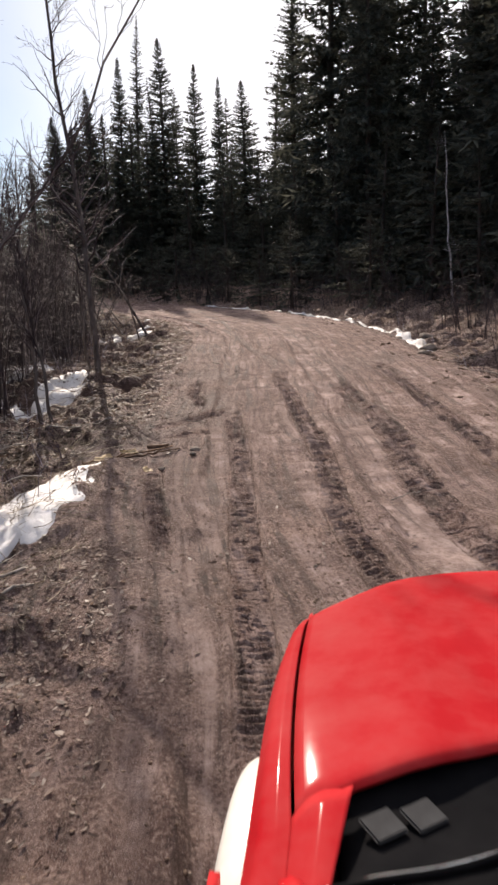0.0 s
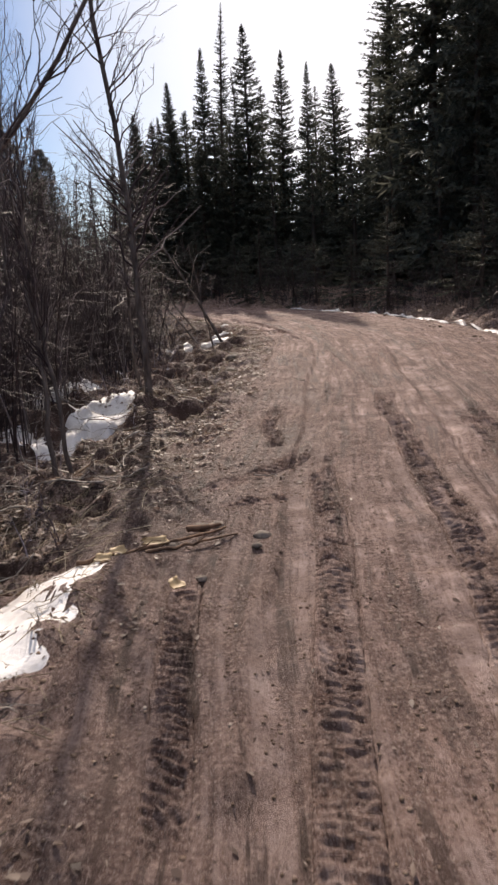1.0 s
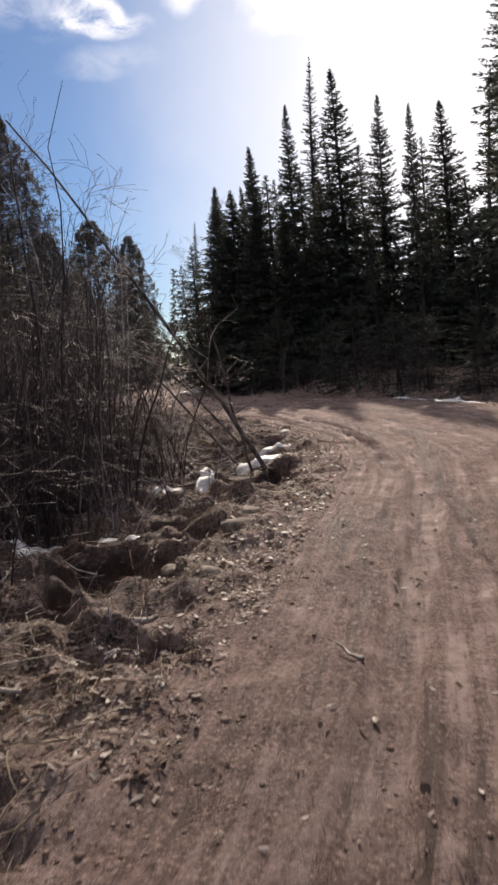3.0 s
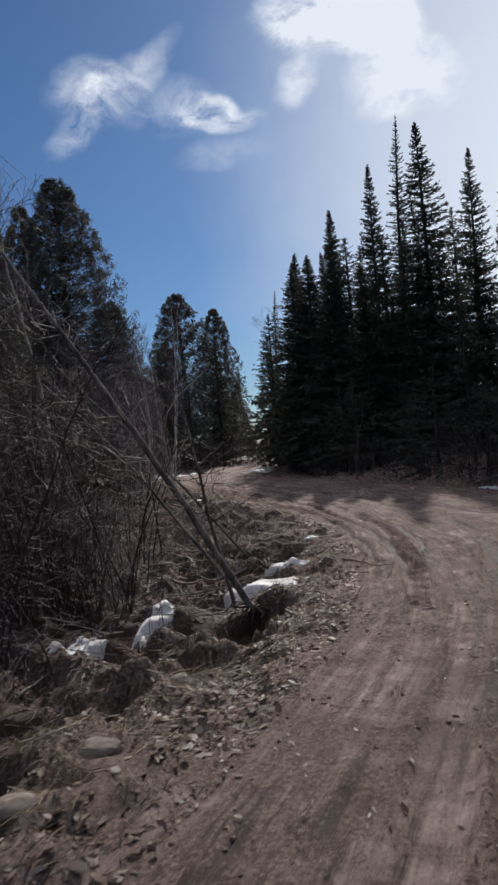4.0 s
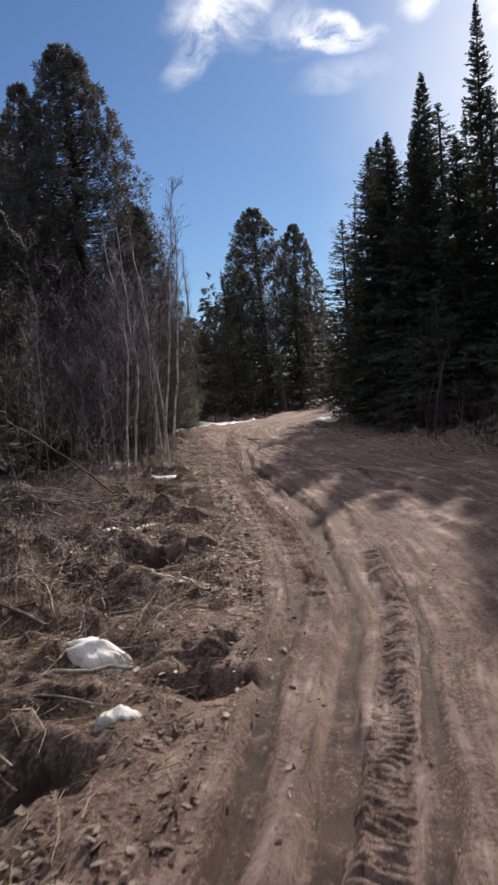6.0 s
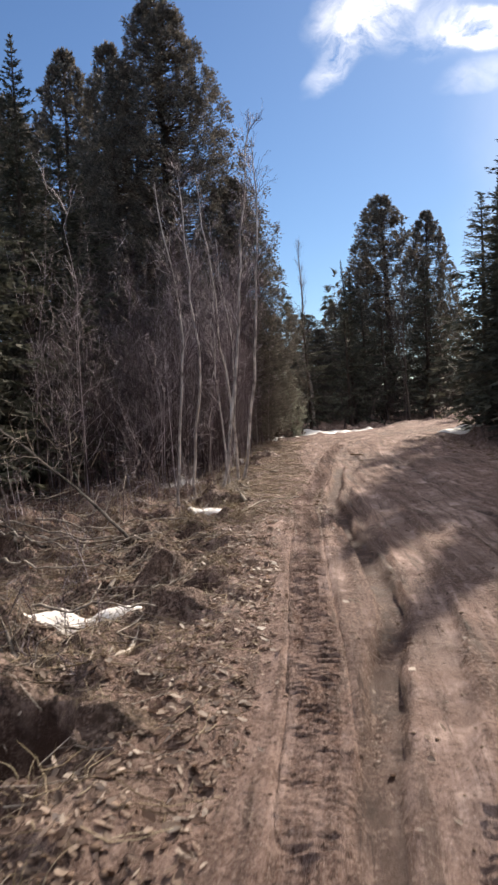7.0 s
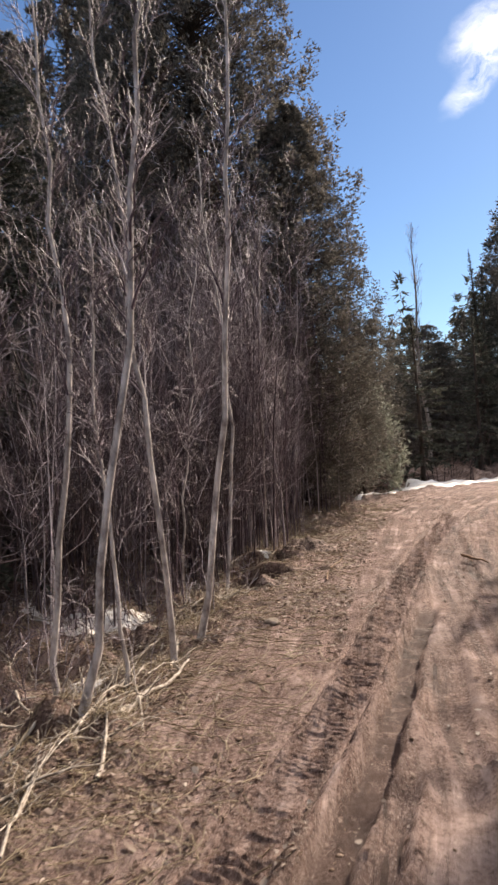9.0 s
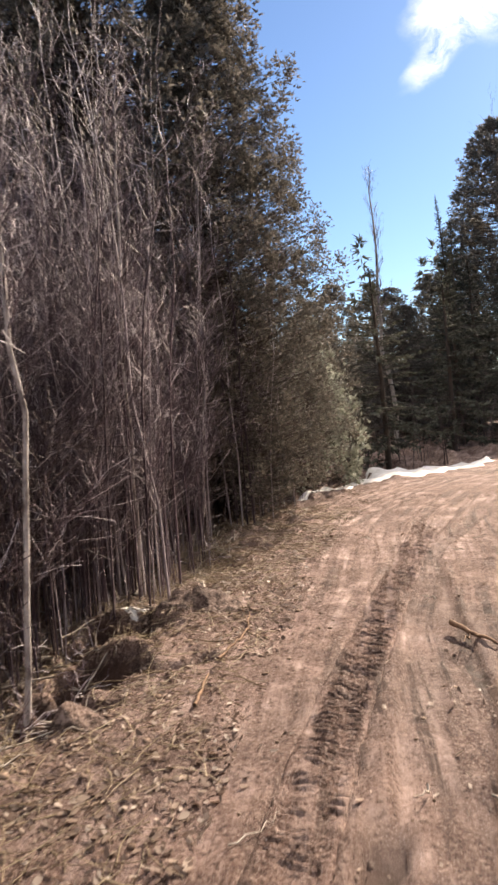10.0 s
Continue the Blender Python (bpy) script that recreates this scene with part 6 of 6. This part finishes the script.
for i, (x, y, r) in enumerate([(0.75, 6.25, 0.03), (1.0, 6.75, 0.03), (-1.2, 16.4, 0.12), (-1.35, 17.1, 0.1), (-1.0, 15.2, 0.08), (-1.5, 15.6, 0.09), (-0.8, 13.6, 0.06), (-1.6, 18.3, 0.1), (-13.1, 36.5, 0.06), (-1.7, 19.4, 0.09), (4.7, 15.2, 0.12), (5.0, 16.4, 0.16), (5.1, 17.6, 0.14), (4.6, 19.0, 0.1)]):
    boulder(x, y, r, 3.1 * i + 0.5, "rounded brown stone half sunk in the verge")

BARK_TAN = island_material("pale_curled_bark", (0.0, (0.4, 0.27, 0.13)), (1.0, (0.6, 0.46, 0.28)), rough=0.6, through_light=0.2, mottle=0.4)


def bark_curl(x, y, long, wide, rot, seed):
    """A dry curled flake of bark, one edge lifted off the ground."""
    a, b = np.meshgrid(np.linspace(-1, 1, 9), np.linspace(-1, 1, 7), indexing="ij")
    ragged = 1 + 0.25 * vnoise(a * 1.5 + seed, b * 1.5, 0.6, seed)
    px, py = a * long * ragged, b * wide * (1 - 0.35 * a**2) * ragged
    c, s = math.cos(rot), math.sin(rot)
    X, Y = x + px * c - py * s, y + px * s + py * c
    Z = gz(x, y) + 0.012 + wide * (0.35 * b**2 + 0.5 * (b + 1) * 0.5 + 0.15 * a**2) + 0.004 * vnoise(X, Y, 0.03, 3)
    i = np.arange(a.size).reshape(a.shape)
    F = np.stack([i[:-1, :-1], i[1:, :-1], i[1:, 1:], i[:-1, 1:]], -1).reshape(-1, 4)
    n = a.size
    top = np.stack([X, Y, Z], -1).reshape(-1, 3)
    rim = np.r_[i[:, 0], i[-1, 1:], i[-2::-1, -1], i[0, -2:0:-1]]
    r2 = np.roll(rim, -1)
    V = np.concatenate([top, top - np.array([0, 0, 0.006])])
    F = np.concatenate([F, F[:, ::-1] + n, np.stack([r2, rim, rim + n, r2 + n], -1)])
    tagged(new("bark_flake", mesh_from("bark_flake", V, F, BARK_TAN)), "curled tan flake of dry bark on the dirt", "bark flake", "bark flakes on the road edge")


for i, (x, y, long, wide, rot) in enumerate([(0.32, 6.7, 0.085, 0.045, 0.3), (0.64, 6.1, 0.045, 0.05, 1.2), (0.13, 6.5, 0.06, 0.04, 0.9), (0.08, 6.35, 0.05, 0.04, 0.1)]):
    bark_curl(x, y, long, wide, rot, 7 + i)
for i, (x, y, r) in enumerate([(0.52, 7.12, 0.06), (0.62, 7.2, 0.055), (1.0, 6.97, 0.05), (0.42, 6.72, 0.04)]):
    boulder(x, y, r, 1.7 * i + 9.5, "dark brown clod of dirt lying on the road")

# ---- the red pickup, standing where the drive begins ----
truck = tagged(new("pickup_truck"), "red pickup truck with cream wheel flares and dusty bonnet", "pickup truck")
truck.matrix_basis = Matrix.Translation((2.9, 0.0, 0.0)) @ Matrix.Rotation(radians(-2.5), 4, "Z")
HALF = 0.7  # half the bonnet's width; x = 0 is the truck's middle line, +y its front


def sheet(name, fx, nx, ny, material, label="", thick=0.0, parent=None, mirror=False):
    """A bent panel: fx(a, b) gives x, y, z for a, b in 0..1."""
    a, b = np.meshgrid(np.linspace(0, 1, nx), np.linspace(0, 1, ny), indexing="ij")
    P = np.stack(fx(a, b), -1)
    if mirror:
        P[..., 0] *= -1
    i = np.arange(nx * ny).reshape(nx, ny)
    F = np.stack([i[:-1, :-1], i[1:, :-1], i[1:, 1:], i[:-1, 1:]], -1).reshape(-1, 4)
    V = P.reshape(-1, 3)
    if thick:
        gu, gv = np.gradient(P, axis=0), np.gradient(P, axis=1)
        nrm = unit(np.cross(gu, gv))
        V2 = (P - nrm * thick).reshape(-1, 3)
        rim = np.r_[i[:, 0], i[-1, 1:], i[-2::-1, -1], i[0, -2:0:-1]]
        r2 = np.roll(rim, -1)
        n = len(V)
        F = np.concatenate([F, F[:, ::-1] + n, np.stack([r2, rim, rim + n, r2 + n], -1)])
        V = np.concatenate([V, V2])
    return mpart(name, mesh_from(name, V, F, material, True), parent or truck, label)


def rear_line(x):
    return np.interp(HALF - np.abs(x), (0, 0.03, 0.06, 0.1, 0.13, 0.29, 0.45, 0.7), (0.272, 0.312, 0.327, 0.33, 0.352, 0.4, 0.475, 0.54))


def bulge(y):
    """Half width of the bonnet along the truck: it bows outwards."""
    return 0.697 + 0.027 * np.clip(1 - ((y - 0.8) / 0.56) ** 2, 0, 1)


def front_line(x):
    return 1.32 + 0.3 * (1 - (np.abs(x) / HALF) ** 2.2)


def bonnet(a, b):
    x = (2 * a - 1) * (HALF - 0.003)
    y = rear_line(x) * (1 - b) + front_line(x) * b
    z = 0.955 + 0.05 * (1 - np.abs(x / HALF) ** 3.5) + 0.018 * np.exp(-(((np.abs(x) - 0.42) / 0.1) ** 2)) * (1 - 0.7 * b) - 0.03 * b - 0.1 * smoothstep(0.86, 1.0, b) ** 2 - 0.012 * (1 - smoothstep(0.0, 0.03, b))
    return x / (HALF - 0.003) * (bulge(y) - 0.004), y, z


sheet("bonnet", bonnet, 64, 44, PAINT, "dusty red bonnet", 0.014)
PROFILE = np.array([(0.70, 0.955), (0.725, 0.955), (0.752, 0.945), (0.772, 0.915), (0.782, 0.85), (0.788, 0.75), (0.79, 0.55), (0.78, 0.4)])


def fender(a, b):
    y = -0.35 + 1.72 * b
    k = np.interp(a, np.linspace(0, 1, len(PROFILE)), np.arange(len(PROFILE)))
    x = np.interp(k, np.arange(len(PROFILE)), PROFILE[:, 0])
    z = np.interp(k, np.arange(len(PROFILE)), PROFILE[:, 1])
    nose = smoothstep(0.8, 1.0, b)
    outer = 0.8 - 0.03 * ((y - 0.65) / 0.4) ** 2 * (y > 0.65)
    x = bulge(y) + 0.004 + (x - 0.70) / 0.09 * (outer - bulge(y)) * (1 - 0.45 * nose**2)
    z = z - 0.03 * smoothstep(0.3, 1.0, b) - 0.07 * nose**2
    wheel = np.hypot(y - 0.28, z - 0.36)
    z = np.where((wheel < 0.46) & (a > 0.7), np.minimum(0.36 + np.sqrt(np.maximum(0.46**2 - (y - 0.28) ** 2, 0)), 0.78), z)
    return x, y, z


for side in (True, False):
    sheet("front_fender", fender, 32, 48, PAINT, "red front fender", 0.01, mirror=side)


def fender_top(a, b):
    x = 0.70 - (0.122 - 0.1 * b) * a
    y = rear_line(0.7 - 0.122 * a) - 0.008 - 0.62 * b
    return x, y, 0.952 + 0.012 * np.sin(np.pi * a) + 0.03 * a + 0.0 * b


for side in (True, False):
    sheet("fender_top", fender_top, 12, 16, PAINT, "red panel between bonnet and pillar", 0.012, mirror=side)


def flare(a, b):
    th = np.pi * (0.02 + 0.96 * b)
    lip = 0.77 + 0.075 * np.sin(np.pi * a * 0.5) ** 0.6
    r = 0.49 - 0.045 * a**2
    return lip, 0.28 - r * np.cos(th) * 1.34, 0.36 + r * np.sin(th) * 1.06


for side in (True, False):
    sheet("wheel_flare", flare, 10, 36, WHITE, "cream plastic wheel flare", 0.02, mirror=side)


def cowl(a, b):
    x = (2 * a - 1) * 0.6
    y = rear_line(x) + 0.1 - (0.37 + 0.06 * (1 - (x / 0.69) ** 2)) * b
    return x, y, 0.93 + 0.045 * (1 - np.abs(x / 0.69) ** 3) + 0.03 * b - 0.03 * np.sin(np.pi * b)


sheet("cowl", cowl, 30, 12, BLACK, "black plastic cowl under the windscreen", 0.01)
for k, (x, y) in enumerate([(-0.52, 0.31), (-0.437, 0.345), (0.437, 0.345), (0.52, 0.31)]):
    bm = bmesh.new()
    bmesh.ops.create_cube(bm, size=1.0)
    bmesh.ops.scale(bm, vec=(0.075, 0.07, 0.01), verts=bm.verts)
    bmesh.ops.bevel(bm, geom=bm.edges[:], offset=0.004, segments=2, affect="EDGES")
    v = part("cowl_vent", bm, GREY, truck, "grey vent panel in the cowl")
    v.matrix_basis = Matrix.Translation((x, y - 0.06, 0.972)) @ Matrix.Rotation(0.6 if x < 0 else -0.6, 4, "Z") @ Matrix.Rotation(0.06, 4, "X")


def screen_y(x):
    return rear_line(x) - 0.27 - 0.05 * (1 - (x / 0.69) ** 2)


def windscreen(a, b):
    x = (2 * a - 1) * (0.67 - 0.1 * b)
    return x, screen_y((2 * a - 1) * 0.67) - 0.78 * b, 0.985 + 0.03 * (1 - (2 * a - 1) ** 2) + 0.6 * b + 0.04 * np.sin(np.pi * b)


sheet("windscreen", windscreen, 20, 14, GLASS, "raked clear windscreen", 0.006)
xs = np.linspace(-0.66, 0.66, 24)
trim = np.stack([xs, screen_y(xs) + 0.012, 0.992 + 0.03 * (1 - (xs / 0.66) ** 2)], 1)[None]
mpart("windscreen_trim", mesh_from("windscreen_trim", *tubes(trim, np.full((1, 24), 0.008), 8), CHROME, True), truck, "bright windscreen trim")
for x0, x1 in ((-0.2, -0.62), (0.35, -0.05)):
    q = np.linspace(0, 1, 12)
    wx = x0 + (x1 - x0) * q
    wy = screen_y(np.clip(wx, -0.67, 0.67)) - 0.015 - 0.05 * np.sin(np.pi * q) * 0.5
    arm = np.stack([wx, wy, 1.015 + 0.035 * (1 - (wx / 0.66) ** 2) + 0.02 * np.sin(np.pi * q)], 1)[None]
    mpart("wiper", mesh_from("wiper", *tubes(arm, np.full((1, 12), 0.009), 6), BLACK, True), truck, "black windscreen wiper")


def box(name, size, at, material, label="", bevel=0.03, turn=None):
    bm = bmesh.new()
    bmesh.ops.create_cube(bm, size=1.0)
    bmesh.ops.scale(bm, vec=size, verts=bm.verts)
    bmesh.ops.bevel(bm, geom=bm.edges[:], offset=bevel, segments=3, affect="EDGES")
    ob = part(name, bm, material, truck, label, True)
    ob.matrix_basis = Matrix.Translation(at) @ (turn or Matrix.Identity(4))
    return ob


def cab_side(a, b):
    z = 0.4 + 1.16 * a
    y = 0.1 - 1.55 * b - 0.72 * smoothstep(0.98, 1.6, z) * (1 - b)
    x = 0.815 - 0.2 * smoothstep(0.95, 1.56, z) + 0.01 * np.sin(np.pi * a)
    return x, y, z


def roof(a, b):
    x = (2 * a - 1) * 0.6
    return x, -0.62 - 0.85 * b, 1.575 + 0.05 * (1 - np.abs(2 * a - 1) ** 3) - 0.03 * np.abs(2 * b - 1) ** 3


for side in (True, False):
    sheet("cab_side", lambda a, b: cab_side(a * 0.5, b), 12, 12, PAINT, "red cab side with door", 0.02, mirror=side)
    q = np.linspace(0, 1, 10)
    pil = np.stack([0.69 - 0.1 * q, 0.06 - 0.75 * q, 0.98 + 0.59 * q], 1)[None]
    if side:
        pil[..., 0] *= -1
    mpart("windscreen_pillar", mesh_from("windscreen_pillar", *tubes(pil, np.full((1, 10), 0.03), 8), PAINT, True), truck)
sheet("roof", roof, 16, 14, PAINT, "red cab roof", 0.03)
box("cab_back", (1.3, 0.05, 1.1), (0, -1.47, 1.0), PAINT, "red cab back wall")
box("dashboard", (1.2, 0.3, 0.2), (0, -0.12, 0.86), BLACK, "black dashboard")
box("seat", (1.2, 0.55, 0.6), (0, -1.05, 0.72), BLACK, "dark bench seat", 0.08)
box("bed", (1.6, 1.75, 0.5), (0, -2.4, 0.72), PAINT, "red cargo bed", 0.04)
box("front_bumper", (1.66, 0.14, 0.17), (0, 1.5, 0.5), CHROME, "chrome front bumper", 0.03)
box("grille", (1.05, 0.06, 0.2), (0, 1.42, 0.74), BLACK, "black front grille", 0.015)
box("underbody", (1.5, 3.9, 0.2), (0, -0.95, 0.47), BLACK, "dark underbody", 0.03)
for x in (-0.62, 0.62):
    box("headlight", (0.2, 0.08, 0.17), (x, 1.36, 0.74), LENS, "clear headlight", 0.025)


def wheel(x, y):
    """Tyre with lugs, and a steel rim inside it."""
    q = np.linspace(0, 2 * np.pi, 41)
    ring = np.array([(0.22, -0.11), (0.3, -0.12), (0.355, -0.1), (0.365, -0.05), (0.365, 0.05), (0.355, 0.1), (0.3, 0.12), (0.22, 0.11)])
    V, F = [], []
    for i in range(40):
        lug = 1.0 if i % 2 else 0.97
        for r, w in ring:
            rr = r * (lug if r > 0.34 else 1)
            V.append((w, rr * math.cos(q[i]), rr * math.sin(q[i])))
    for i in range(40):
        for j in range(7):
            p, r = i * 8 + j, ((i + 1) % 40) * 8 + j
            F.append((p, r, r + 1, p + 1))
    t = mpart("wheel", mesh_from("wheel", np.array(V), np.array(F), RUBBER), truck, "muddy black tyre on a steel rim")
    t.matrix_basis = Matrix.Translation((x, y, 0.36))
    bm = bmesh.new()
    bmesh.ops.create_cone(bm, segments=28, radius1=0.225, radius2=0.19, depth=0.2, cap_ends=True)
    bmesh.ops.rotate(bm, cent=(0, 0, 0), matrix=Matrix.Rotation(radians(90), 3, "Y"), verts=bm.verts)
    bmesh.ops.bevel(bm, geom=bm.edges[:], offset=0.008, segments=2, affect="EDGES")
    part("rim", bm, CHROME, t, "steel rim")


for x in (-0.72, 0.72):
    wheel(x, 0.28)
    wheel(x, -2.35)
